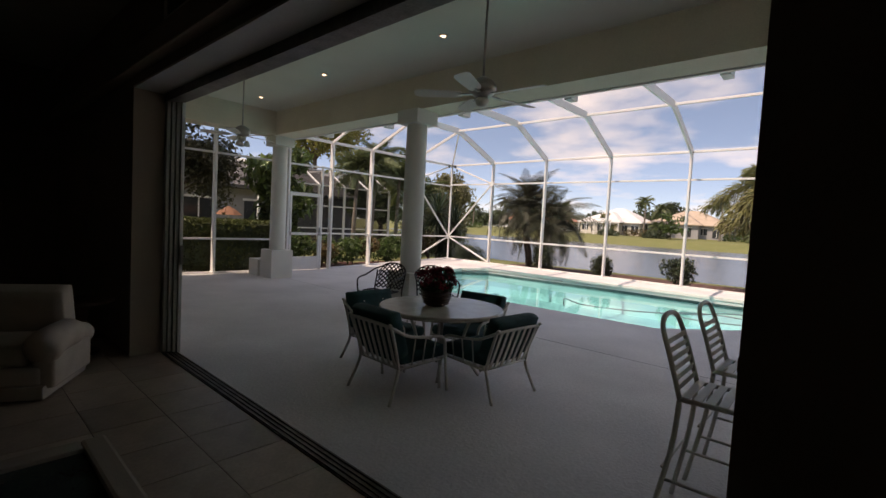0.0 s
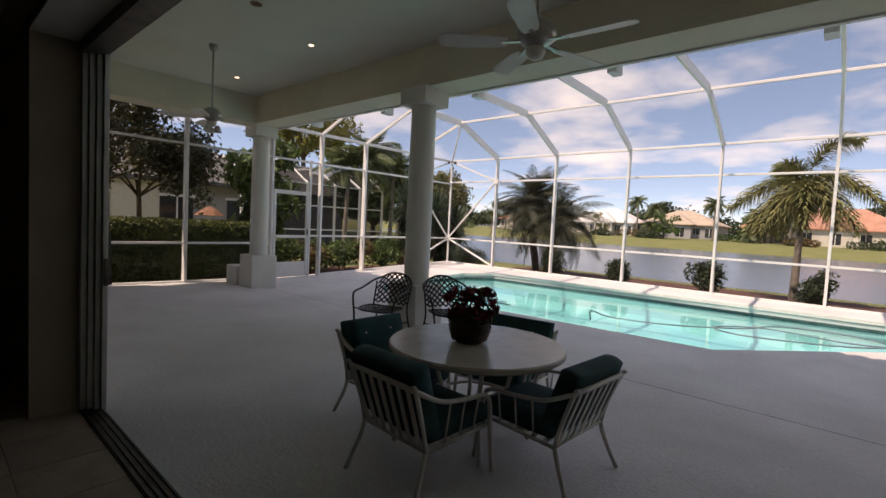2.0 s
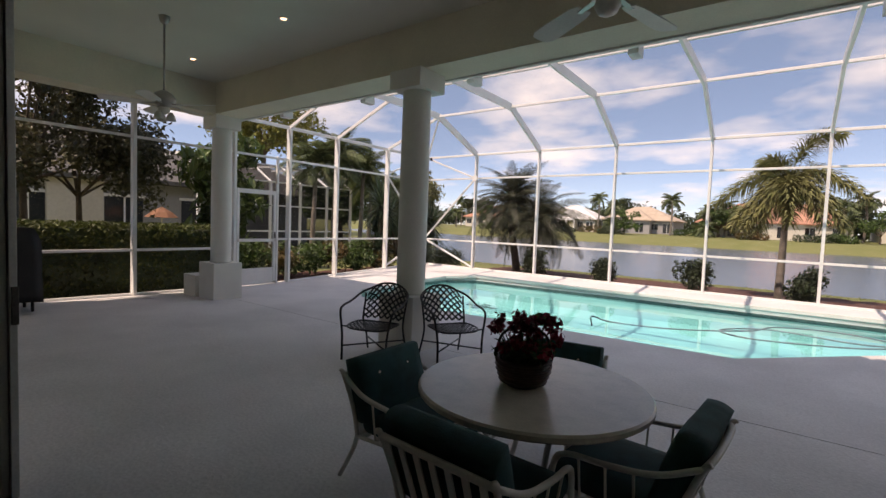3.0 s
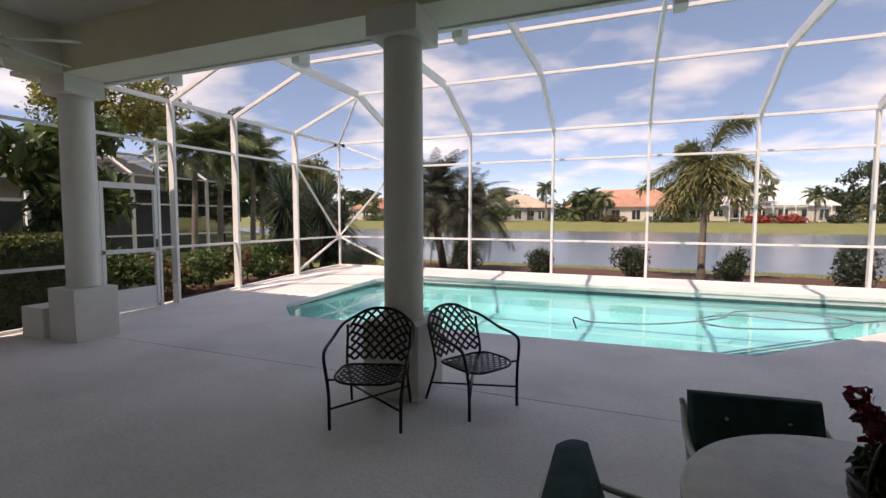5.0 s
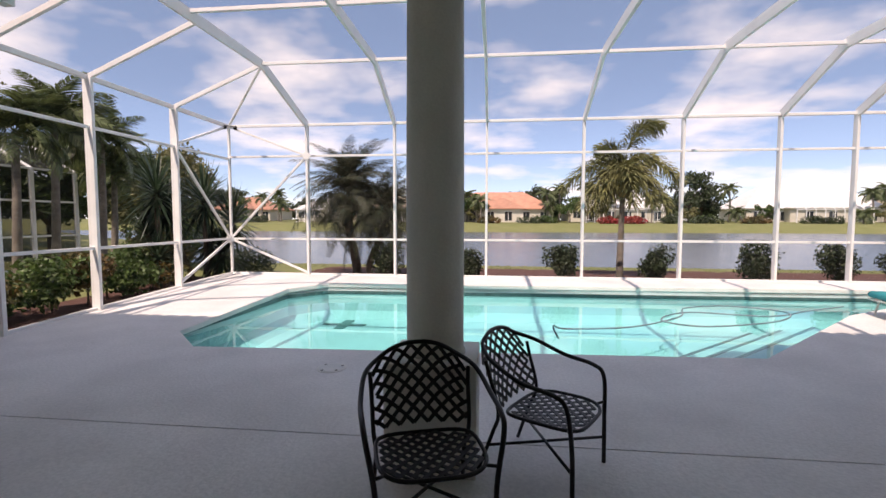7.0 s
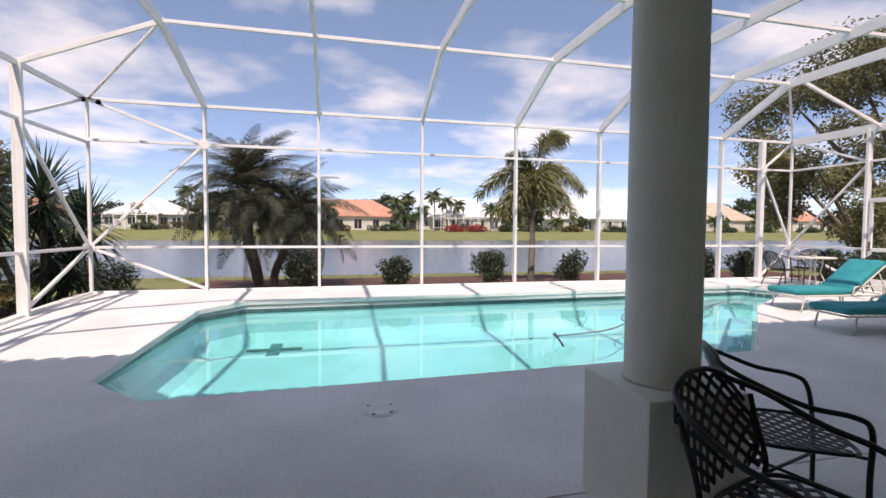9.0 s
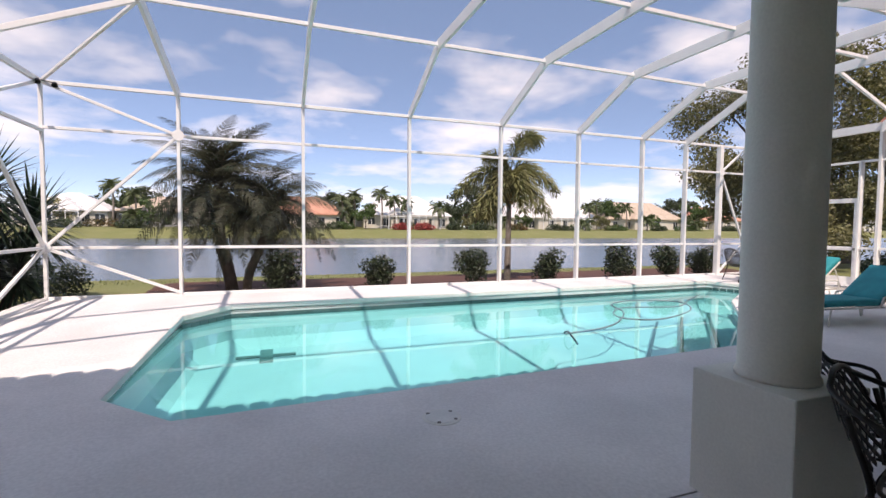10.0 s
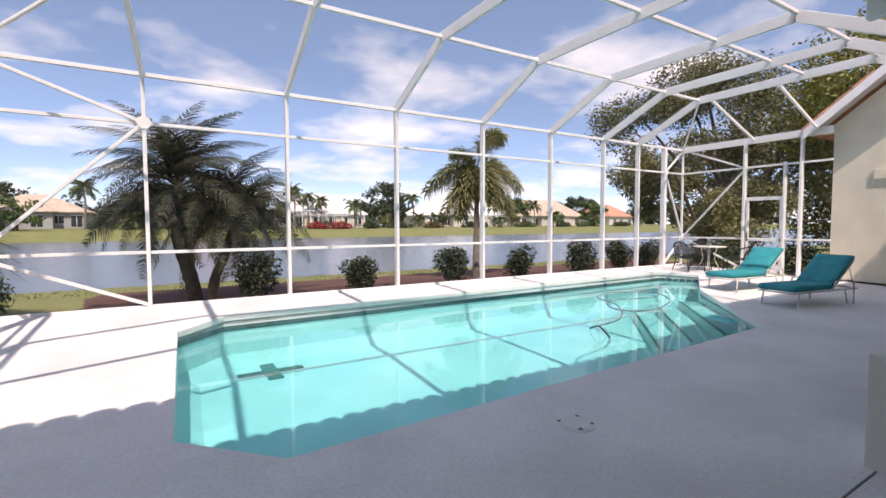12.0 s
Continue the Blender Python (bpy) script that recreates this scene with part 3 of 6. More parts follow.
# roof over the house with its gutter
bm = bmesh.new()
pr = [(6.62, 3.88), (6.62, 3.98), (-3.0, 7.9), (-12.0, 3.98), (-12.0, 3.88), (-3.0, 7.7)]
ra = [bm.verts.new((-12.6, y, z)) for y, z in pr]
rb = [bm.verts.new((8.5, y, z)) for y, z in pr]
for i in range(6):
    bm.faces.new((ra[i], ra[(i + 1) % 6], rb[(i + 1) % 6], rb[i]))
bm.faces.new((ra[0], ra[1], ra[2], ra[5])), bm.faces.new((ra[5], ra[2], ra[3], ra[4]))
bm.faces.new((rb[0], rb[1], rb[2], rb[5])), bm.faces.new((rb[5], rb[2], rb[3], rb[4]))
roof = tagged(part("roof", bm, "tile"), "terracotta barrel-tile roof of the house", "roof", kind="structure")
setting("soffit", box(-12.4, 8.3, 5.94, 6.60, 3.80, 3.87), "trimwhite", "white soffit under the eave", "soffit")
gut = thing("gutter", "white metal gutter along the patio eave", "gutter", kind="structure")
part("channel", box(-12.2, 5.0, 6.58, 6.72, 3.72, 3.87, bevel=0.012), "alu", gut)
for x in (-9.68, -7.36, -5.18, -2.99, -0.85, 1.15):
    part("bracket", box(x - 0.06, x + 0.06, 6.50, 6.72, 3.56, 3.72, bevel=0.006), "alu", gut)

# the wing at the end of the pool
WX = 5.25
setting("wall_wing", box(WX, WX + 0.25, 8.55, 9.45, -0.1, 3.75), "stucco", "cream stucco wall of the house wing", "wall")
setting("wall_wing_head", box(WX, WX + 0.25, 1.62, 8.55, 2.5, 3.75), "stucco", "cream stucco wall over the wing's sliding door", "wall")
setting("wall_wing_band", box(WX - 0.05, WX + 0.001, 6.0, 8.9, 2.5, 2.75, bevel=0.01), "stucco", "raised stucco band over the wing's sliding door", "wall")
setting("wall_wing_low", box(WX, WX + 0.25, 1.62, 5.9, -0.1, 2.5), "stucco", "cream stucco wall of the house wing", "wall")
setting("wall_wing_end", box(WX, 9.0, 9.45, 9.70, -0.1, 3.75), "stucco", "cream stucco end wall of the house wing", "wall")
d2 = thing("door_2", "sliding glass door with a white frame and pale curtain behind", "sliding door", kind="structure")
for i, (ya, yb) in enumerate(((5.9, 7.25), (7.2, 8.55))):
    xg = WX + 0.08 + 0.05 * i
    part("pane", box(xg, xg + 0.008, ya + 0.06, yb - 0.06, 0.12, 2.42), "glass", d2)
    for a, b, c, d in ((ya, yb, 0.03, 0.12), (ya, yb, 2.42, 2.5), (ya, ya + 0.06, 0.12, 2.42), (yb - 0.06, yb, 0.12, 2.42)):
        part("frame", box(xg - 0.02, xg + 0.03, a, b, c, d), "alu", d2)
cur = thing("curtain", "pale hanging curtain behind the wing's glass door", "curtain", kind="")
bm = bmesh.new()
cv = [[bm.verts.new((WX + 0.42 + 0.05 * math.sin(i * 1.1), 5.7 + i * 0.05, z)) for i in range(62)] for z in (0.03, 2.6)]
for i in range(61):
    bm.faces.new((cv[0][i], cv[0][i + 1], cv[1][i + 1], cv[1][i]))
part("cloth", bm, "trimwhite", cur, smooth=True)
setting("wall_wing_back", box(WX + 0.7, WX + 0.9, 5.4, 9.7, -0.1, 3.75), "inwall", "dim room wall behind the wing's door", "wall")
setting("floor_wing", box(WX, WX + 0.7, 5.4, 9.7, -0.1, 0.02), "grout", "floor inside the wing", "floor")
# gable of the wing: stucco face, tiled roof, white rake board and soffit
SLOPE = 0.81


def rake_z(y):
    return 3.62 + SLOPE * (10.1 - max(y, 7.0)) - (SLOPE * (7.0 - y) if y < 7.0 else 0.0)


def sheet(ys_, x0, x1, lift, thick):
    bm = bmesh.new()
    rows = [[bm.verts.new((x, y, rake_z(y) + dz)) for x, dz in ((x0, lift), (x1, lift), (x1, lift - thick), (x0, lift - thick))] for y in ys_]
    for p, q in zip(rows, rows[1:]):
        for i in range(4):
            bm.faces.new((p[i], p[(i + 1) % 4], q[(i + 1) % 4], q[i]))
    bm.faces.new(rows[0]), bm.faces.new(rows[-1])
    return bm


bm = bmesh.new()
f0, f1 = ([bm.verts.new((x, y, z)) for y, z in ((9.95, 3.75), (4.5, 3.75), (7.0, rake_z(7.0)))] for x in (WX, WX + 0.25))
bm.faces.new(f0), bm.faces.new(f1)
for i in range(3):
    bm.faces.new((f0[i], f0[(i + 1) % 3], f1[(i + 1) % 3], f1[i]))
setting("wall_wing_gable", bm, "stucco", "cream stucco gable of the house wing", "wall")
roof2 = tagged(part("roof_wing", sheet((10.17, 7.0, 3.5), 4.74, 9.2, 0.26, 0.10), "tile"), "terracotta barrel-tile roof of the house wing", "roof", kind="structure")
setting("soffit_wing", sheet((10.14, 7.0, 3.5), 4.76, WX, 0.155, 0.03), "trimwhite", "white soffit under the wing's rake", "soffit")
setting("trim_rake", sheet((10.16, 7.0, 3.5), 4.70, 4.74, 0.27, 0.24), "alu", "white rake board of the wing's gable", "trim")

# ---- the screen enclosure ----
cage = thing("screen_enclosure", "white aluminium pool cage with fine dark insect screen", "pool cage", kind="structure")
FX = [-9.52, -7.36, -5.18, -2.99, -0.85, 1.15, 2.66, 3.95]
RX0, RX1, RY = -9.68, 2.60, 11.65         # edges of the flat roof
LY = [4.56, 6.55, 7.98, 9.50, 11.50]
RYS = [11.62, 10.62, 10.25]


def post(x, y, w, d, top=EAVE):
    return part("post", box(x - w / 2, x + w / 2, y - d / 2, y + d / 2, deck_z(y) - 0.01, top, bevel=0.006), "alu", cage)


def rail_(a, b, w=0.05, h=0.05, name="rail"):
    return part(name, bar(a, b, w, h, bevel=0.004), "alu", cage)


def screen(points, roofing=False):
    raw("screen", points, [tuple(range(len(points)))], "screen_roof" if roofing else "screen_wall", cage)


for i, x in enumerate(FX):
    post(x, YF, 0.055 if i < 7 else 0.12, 0.13)
post(X0, YF, 0.055, 0.055)
post(X1, YF, 0.055, 0.055)
for y in LY:
    post(X0, y, 0.15, 0.06)
post(X0, 7.66, 0.06, 0.05, MID)
post(X0, 2.6, 0.06, 0.05)
for i, y in enumerate(RYS):
    post(X1, y, 0.14, 0.06 if i != 1 else 0.05, EAVE if i != 1 else MID)
# rails of the far wall
span = [X0] + FX + [X1]
for a, b in zip(span, span[1:]):
    for z in (LOW, MID):
        rail_((a, YF, z), (b, YF, z))
    rail_((a, YF, deck_z(YF) + 0.02), (b, YF, deck_z(YF) + 0.02), 0.06, 0.05, "sill")
    screen([(a, YF + 0.02, deck_z(YF)), (b, YF + 0.02, deck_z(YF)), (b, YF + 0.02, EAVE), (a, YF + 0.02, EAVE)])
rail_((X0, YF, EAVE), (X1, YF, EAVE), 0.06, 0.06, "eave_beam")
# rails of the side walls
left = [1.62, 2.6] + LY + [YF]
for a, b in zip(left, left[1:]):
    if a != 6.55:
        low_z = LOW if a > 6 else 0.83
        rail_((X0, a, low_z), (X0, b, low_z))
        rail_((X0, a, deck_z(a) + 0.02), (X0, b, deck_z(b) + 0.02), 0.06, 0.05, "sill")
        screen([(X0 - 0.02, a, deck_z(a)), (X0 - 0.02, b, deck_z(b)), (X0 - 0.02, b, EAVE), (X0 - 0.02, a, EAVE)])
    else:
        screen([(X0 - 0.02, a, 2.24), (X0 - 0.02, b, 2.24), (X0 - 0.02, b, EAVE), (X0 - 0.02, a, EAVE)])
        screen([(X0 - 0.02, 7.66, 0.0), (X0 - 0.02, b, 0.0), (X0 - 0.02, b, 2.24), (X0 - 0.02, 7.66, 2.24)])
        rail_((X0, 7.66, LOW), (X0, b, LOW))
    rail_((X0, a, MID - 0.05), (X0, b, MID - 0.05))
rail_((X0, 1.62, EAVE), (X0, YF, EAVE), 0.06, 0.08, "eave_beam")
right = [9.6, 10.25, 10.62, 11.62, YF]
for a, b in zip(right, right[1:]):
    rail_((X1, a, LOW), (X1, b, LOW))
    rail_((X1, a, MID), (X1, b, MID))
    screen([(X1 + 0.02, a, deck_z(a)), (X1 + 0.02, b, deck_z(b)), (X1 + 0.02, b, EAVE), (X1 + 0.02, a, EAVE)])
rail_((X1, 9.6, EAVE), (X1, YF, EAVE), 0.10, 0.18, "eave_beam")


def brace(a, b):
    part("brace", bar(a, b, 0.05, 0.05, bevel=0.004), "alu", cage)


for cxx, fx, yy in ((X0, FX[0], LY[-1]), (X1, FX[-1], RYS[0])):
    c_low, c_top = Vector((cxx, YF - 0.03, LOW)), Vector((cxx, YF - 0.03, EAVE))
    brace(c_low, (fx, YF - 0.03, MID))
    brace(c_low, (fx, YF - 0.03, 0.2))
    brace(c_top, (fx, YF - 0.03, MID))
    brace(c_low, (cxx, yy, MID - 0.05))
    brace(c_low, (cxx, yy, 0.16))
    brace(c_top, (cxx, yy, MID))
    part("gusset", lathe([(0.11, -0.008), (0.11, 0.008)], 10, at=(0, 0, 0)), "alu", cage, m=pose(cxx, YF - 0.06, LOW, 90))
    part("gusset", lathe([(0.10, -0.008), (0.10, 0.008)], 10), "alu", cage, m=pose(fx, YF - 0.075, MID, 90))

# roof: arched beams from the far posts, sloping sides and purlins
HY = 8.2
GY = 6.74
HZ = 4.66


def beam_(a, b, w=0.055, h=0.18):
    part("roof_beam", bar(a, b, w, h, bevel=0.005), "alu", cage)


RXS = [RX0] + FX[1:6] + [RX1]
for x in RXS:
    fx = x if x not in (RX0, RX1) else (FX[0] if x == RX0 else FX[6])
    beam_((fx, YF, EAVE), (x, RY, TOP))
    beam_((x, RY, TOP), (x, HY, HZ))
    if -10 < x < 4:
        beam_((x, HY, HZ), (x, GY, 3.88))
beam_((RX0, YF - 1.85, TOP), (RX1, RY, TOP), 0.05, 0.06)
for y in (9.42,):
    rail_((RX0, y, HZ - 0.02 + 0.06), (RX1, y, HZ - 0.02 + 0.06), 0.06, 0.06, "purlin")
rail_((RX0, HY, HZ + 0.05), (RX1, HY, HZ + 0.05), 0.06, 0.06, "purlin")
rail_((X0, YF, EAVE), (RX0, RY, TOP), 0.045, 0.045, "hip")
rail_((X1, YF, EAVE), (RX1, RY, TOP), 0.045, 0.045, "hip")
for y in LY[2:]:
    t_y = RY if y == LY[-1] else y + 0.1
    beam_((X0, y, EAVE), (RX0, t_y, TOP), 0.05, 0.08)
for y in (11.4, 9.9):
    beam_((X1, min(y, 13.0), EAVE), (RX1, y, TOP), 0.05, 0.07)
ends = RXS
for a, b in zip(ends, ends[1:]):
    for ya, yb in ((RY, 9.42), (9.42, HY)):
        screen([(a, ya, TOP + 0.09), (b, ya, TOP + 0.09), (b, yb, HZ + 0.09), (a, yb, HZ + 0.09)], True)
    screen([(a, HY, HZ + 0.09), (b, HY, HZ + 0.09), (b, GY, 3.97), (a, GY, 3.97)], True)
    fa = a if a != RX0 else FX[0]
    fb = b if b != RX1 else FX[6]
    screen([(fa, YF, EAVE + 0.05), (fb, YF, EAVE + 0.05), (b, RY, TOP + 0.09), (a, RY, TOP + 0.09)], True)
screen([(X0, YF, EAVE + 0.05), (FX[0], YF, EAVE + 0.05), (RX0, RY, TOP + 0.05)], True)
screen([(X0, YF, EAVE + 0.05), (RX0, RY, TOP + 0.05), (RX0, 6.8, TOP + 0.05), (X0, 6.8, EAVE + 0.05)], True)
screen([(X1, YF, EAVE + 0.05), (FX[6], YF, EAVE + 0.05), (RX1, RY, TOP + 0.05)], True)
screen([(X1, YF, EAVE + 0.05), (RX1, RY, TOP + 0.05), (RX1, 10.0, TOP + 0.05), (X1, 10.0, EAVE + 0.05)], True)


spot = thing("spotlight", "pair of small black floodlights at the cage corner", "floodlight", pose(X0 + 0.06, YF - 0.10, EAVE - 0.02))
for sx, sy in ((-0.02, -0.10), (0.16, 0.04)):
    part("head", lathe([(0.02, 0.0), (0.035, 0.02), (0.045, 0.08), (0.04, 0.08), (0.03, 0.03)], 14), "blackmetal", spot, m=pose(sx, sy, 0.0, 130, 0, 20))
    part("arm", tube([(0, 0, 0.02), (sx, sy, 0.0)], 0.008), "blackmetal", spot)


def screen_door(x, y0, y1, side, label):
    d = thing("screen_door", label, "screen door", pose(x, 0, 0), kind="structure")
    z0 = deck_z(y1) + 0.02
    for a, b, c, e in ((y0, y1, 2.1, 2.2), (y0, y1, 0.97, 1.04), (y0, y1, z0, z0 + 0.06)):
        part("rail", box(-0.03, 0.03, a, b, c, e, bevel=0.004), "alu", d)
    for a in (y0, y1 - 0.06):
        part("stile", box(-0.03, 0.03, a, a + 0.06, z0, 2.1, bevel=0.004), "alu", d)
    part("kick_plate", box(-0.012, 0.012, y0 + 0.06, y1 - 0.06, z0 + 0.06, 0.34), "alu", d, "plain white kick panel")
    for c, e in ((0.34, 0.97), (1.04, 2.1)):
        raw("screen", [(0, y0 + 0.06, c), (0, y1 - 0.06, c), (0, y1 - 0.06, e), (0, y0 + 0.06, e)], [(0, 1, 2, 3)], "screen_wall", d)
    h = part("handle", box(0.03 * side, 0.05 * side, y1 - 0.055, y1 - 0.02, 1.05, 1.2, bevel=0.003), "bronze", d)
    return d


screen_door(X0, 6.62, 7.62, 1, "white aluminium screen door with a low kick panel, closed")
screen_door(X1, 10.66, 11.55, -1, "white aluminium screen door beside the corner brace, closed")

# ---- patio furniture ----


def facing(x, y, fx, fy, z=None):
    return pose(x, y, deck_z(y) if z is None else z, 0, 0, math.degrees(math.atan2(-fx, fy)))


def dining_table():
    t = thing("dining_table", "round patio table with a cream stone top and white metal legs", "table", pose(-2.56, 3.36, deck_z(3.3)))
    part("tabletop", lathe([(0.0, 0.663), (0.58, 0.663), (0.62, 0.668), (0.635, 0.68), (0.635, 0.702), (0.625, 0.713), (0.1, 0.715)], 56), "tabletop", t)
    for k in range(4):
        a = math.pi / 4 + k * math.pi / 2
        c, s = math.cos(a), math.sin(a)
        part("leg", tube(smooth_path([(0.34 * c, 0.34 * s, 0.662), (0.25 * c, 0.25 * s, 0.42), (0.24 * c, 0.24 * s, 0.26), (0.42 * c, 0.42 * s, 0.0)], 5), 0.016), "whitemetal", t, smooth=True)
    part("ring", tube([(0.25 * math.cos(a), 0.25 * math.sin(a), 0.33) for a in np.linspace(0, 2 * math.pi, 28, endpoint=False)], 0.012, closed=True), "whitemetal", t, smooth=True)
    part("ring", tube([(0.33 * math.cos(a), 0.33 * math.sin(a), 0.652) for a in np.linspace(0, 2 * math.pi, 28, endpoint=False)], 0.012, closed=True), "whitemetal", t, smooth=True)


def dining_chair(m, label):
    """White tubular armchair with flat back slats and spindles under the arms; faces +y."""
    c = thing("dining_chair", label, "chair", m, "chairs round the patio table")
    w = 0.27
    for s in (-1, 1):
        part("rear_leg", tube(smooth_path([(s * 0.30, -0.37, 0.0), (s * 0.275, -0.29, 0.20), (s * w, -0.26, 0.31)], 4), 0.014), "whitemetal", c, smooth=True)
        part("front_leg", tube(smooth_path([(s * 0.30, 0.29, 0.0), (s * 0.29, 0.26, 0.3), (s * 0.29, 0.24, 0.48), (s * 0.30, 0.17, 0.545), (s * 0.31, 0.0, 0.565), (s * 0.305, -0.2, 0.60), (s * 0.285, -0.37, 0.69)], 5), 0.015), "whitemetal", c, "leg bent over into the armrest", smooth=True)
        part("back_post", tube(smooth_path([(s * w, -0.26, 0.30), (s * w, -0.30, 0.48), (s * 0.285, -0.37, 0.69), (s * 0.287, -0.395, 0.72)], 4), 0.014), "whitemetal", c, smooth=True)
        part("side_rail", tube([(s * w, -0.26, 0.30), (s * w, 0.26, 0.32)], 0.013), "whitemetal", c, smooth=True)
        for y, top in ((0.12, 0.552), (0.0, 0.565), (-0.12, 0.584)):
            part("spindle", tube([(s * w, y, 0.315), (s * 0.305, y, top)], 0.006, seg=6), "whitemetal", c, smooth=True)
    part("top_rail", tube(smooth_path([(-0.285, -0.37, 0.69), (-0.15, -0.39, 0.705), (0.15, -0.39, 0.705), (0.285, -0.37, 0.69)], 4), 0.016), "whitemetal", c, smooth=True)
    part("lower_rail", tube([(-w, -0.26, 0.31), (w, -0.26, 0.31)], 0.013), "whitemetal", c, smooth=True)
    part("front_rail", tube([(-w, 0.26, 0.32), (w, 0.26, 0.32)], 0.013), "whitemetal", c, smooth=True)
    for k in range(7):
        x = -w + 0.045 + k * (2 * w - 0.09) / 6
        part("back_slat", bar((x, -0.262, 0.31), (x * 1.06, -0.388, 0.702), 0.032, 0.007, up=(0, 1, 0.3)), "whitemetal", c)
    for k in range(6):
        y = -0.2 + k * 0.085
        part("seat_slat", bar((-w, y, 0.322), (w, y, 0.322), 0.035, 0.006), "whitemetal", c)
    part("seat_cushion", cushion(0.52, 0.52, 0.11, 0.025, (0, 0.03, 0.386)), "green", c, "dark green canvas seat pad", smooth=True)
    b = part("back_cushion", cushion(0.56, 0.42, 0.12, 0.028, tuft=((-0.13, 0.07), (0.13, 0.07), (-0.13, -0.08), (0.13, -0.08))), "green", c, "dark green buttoned back pad", smooth=True, m=pose(0, -0.272, 0.605, -74.0))
    for sx in (-0.13, 0.13):
        for sy in (0.07, -0.08):
            part("button", lathe([(0.013, 0.0), (0.010, 0.007)], 8), "whitemetal", b, m=pose(sx, sy, 0.058))
    return c


dining_table()
LOWER = Matrix.Diagonal((1.03, 1.03, 0.96, 1.0))
chair_a = dining_chair(facing(-2.50, 2.79, 0.05, 1.0) @ LOWER, "white metal armchair with dark green cushions, back to the room")
for x, y, fx, fy, lab in ((-2.05, 3.45, -1.0, 0.07, "white metal armchair with dark green cushions, turned from the pool"), (-3.22, 3.22, 1.0, 0.02, "white metal armchair with buttoned dark green cushions"), (-2.74, 4.02, 0.12, -0.99, "white metal armchair with dark green cushions, back to the pool")):
    tagged(copy_thing(chair_a, facing(x, y, fx, fy) @ LOWER), lab)


def potted_flowers():
    t = thing("flower_basket", "brown woven basket of dark red flowers on the patio table", "potted plant", pose(-2.60, 3.32, deck_z(3.3) + 0.715, 0, 0, 25) @ Matrix.Scale(0.92, 4))
    bowl = part("basket", lathe([(0.10, 0.0), (0.135, 0.03), (0.155, 0.09), (0.16, 0.15), (0.155, 0.165), (0.145, 0.155), (0.14, 0.13)], 32), "pot", t, smooth=True)
    for k in range(5):
        z = 0.03 + k * 0.03
        r = 0.137 + 0.025 * min(1.0, k / 2.5)
        part("weave", tube([((r + 0.003 * (i % 2)) * math.cos(a), (r + 0.003 * (i % 2)) * math.sin(a), z + 0.004 * (i % 2)) for i, a in enumerate(np.linspace(0, 2 * math.pi, 48, endpoint=False))], 0.008, closed=True, seg=5), "pot", bowl, smooth=True)
    part("handle", tube(smooth_path([(-0.158, 0, 0.12), (-0.162, 0, 0.20), (-0.12, 0, 0.31), (0.0, 0, 0.36), (0.12, 0, 0.31), (0.162, 0, 0.20), (0.158, 0, 0.12)], 5), 0.009, seg=7), "pot", t, "arched twig handle", smooth=True)
    part("soil", lathe([(0.142, 0.128), (0.142, 0.134), (0.01, 0.14)], 24), "soil", t)
    rnd = random.Random(3)
    tips = []
    for k in range(30):
        a, r, h = rnd.random() * 6.28, 0.04 + 0.17 * rnd.random(), 0.08 + 0.19 * rnd.random()
        tip = Vector((r * math.cos(a), r * math.sin(a), 0.14 + h))
        tips.append(tip)
        part("stem", tube([(0.3 * tip.x, 0.3 * tip.y, 0.13), (0.7 * tip.x, 0.7 * tip.y, 0.14 + 0.6 * h), tip], 0.003, seg=5), "darkleaf", t)
    v, f = leaves([(0, 0, 0.20, 0.17, 0.17, 0.07)], 300, 0.06, 5)
    raw("foliage", v, f, "darkleaf", t)
    sprig = [(0.05, 0.02, 0.30), (0.07, 0.03, 0.42)]
    part("stem", tube(sprig, 0.003, seg=5), "darkleaf", t)
    v, f = leaves([(0.085, 0.03, 0.40, 0.035, 0.035, 0.03)], 16, 0.07, 15, 1.6)
    raw("leaf", v, f, "leaf", t, "fresh green sprig")
    v, f = leaves([(p.x, p.y, p.z, 0.042, 0.042, 0.036) for p in tips], 950, 0.036, 6, 1.25)
    raw("blossom", v, f, "redflower", t, "dark red blossoms")


potted_flowers()


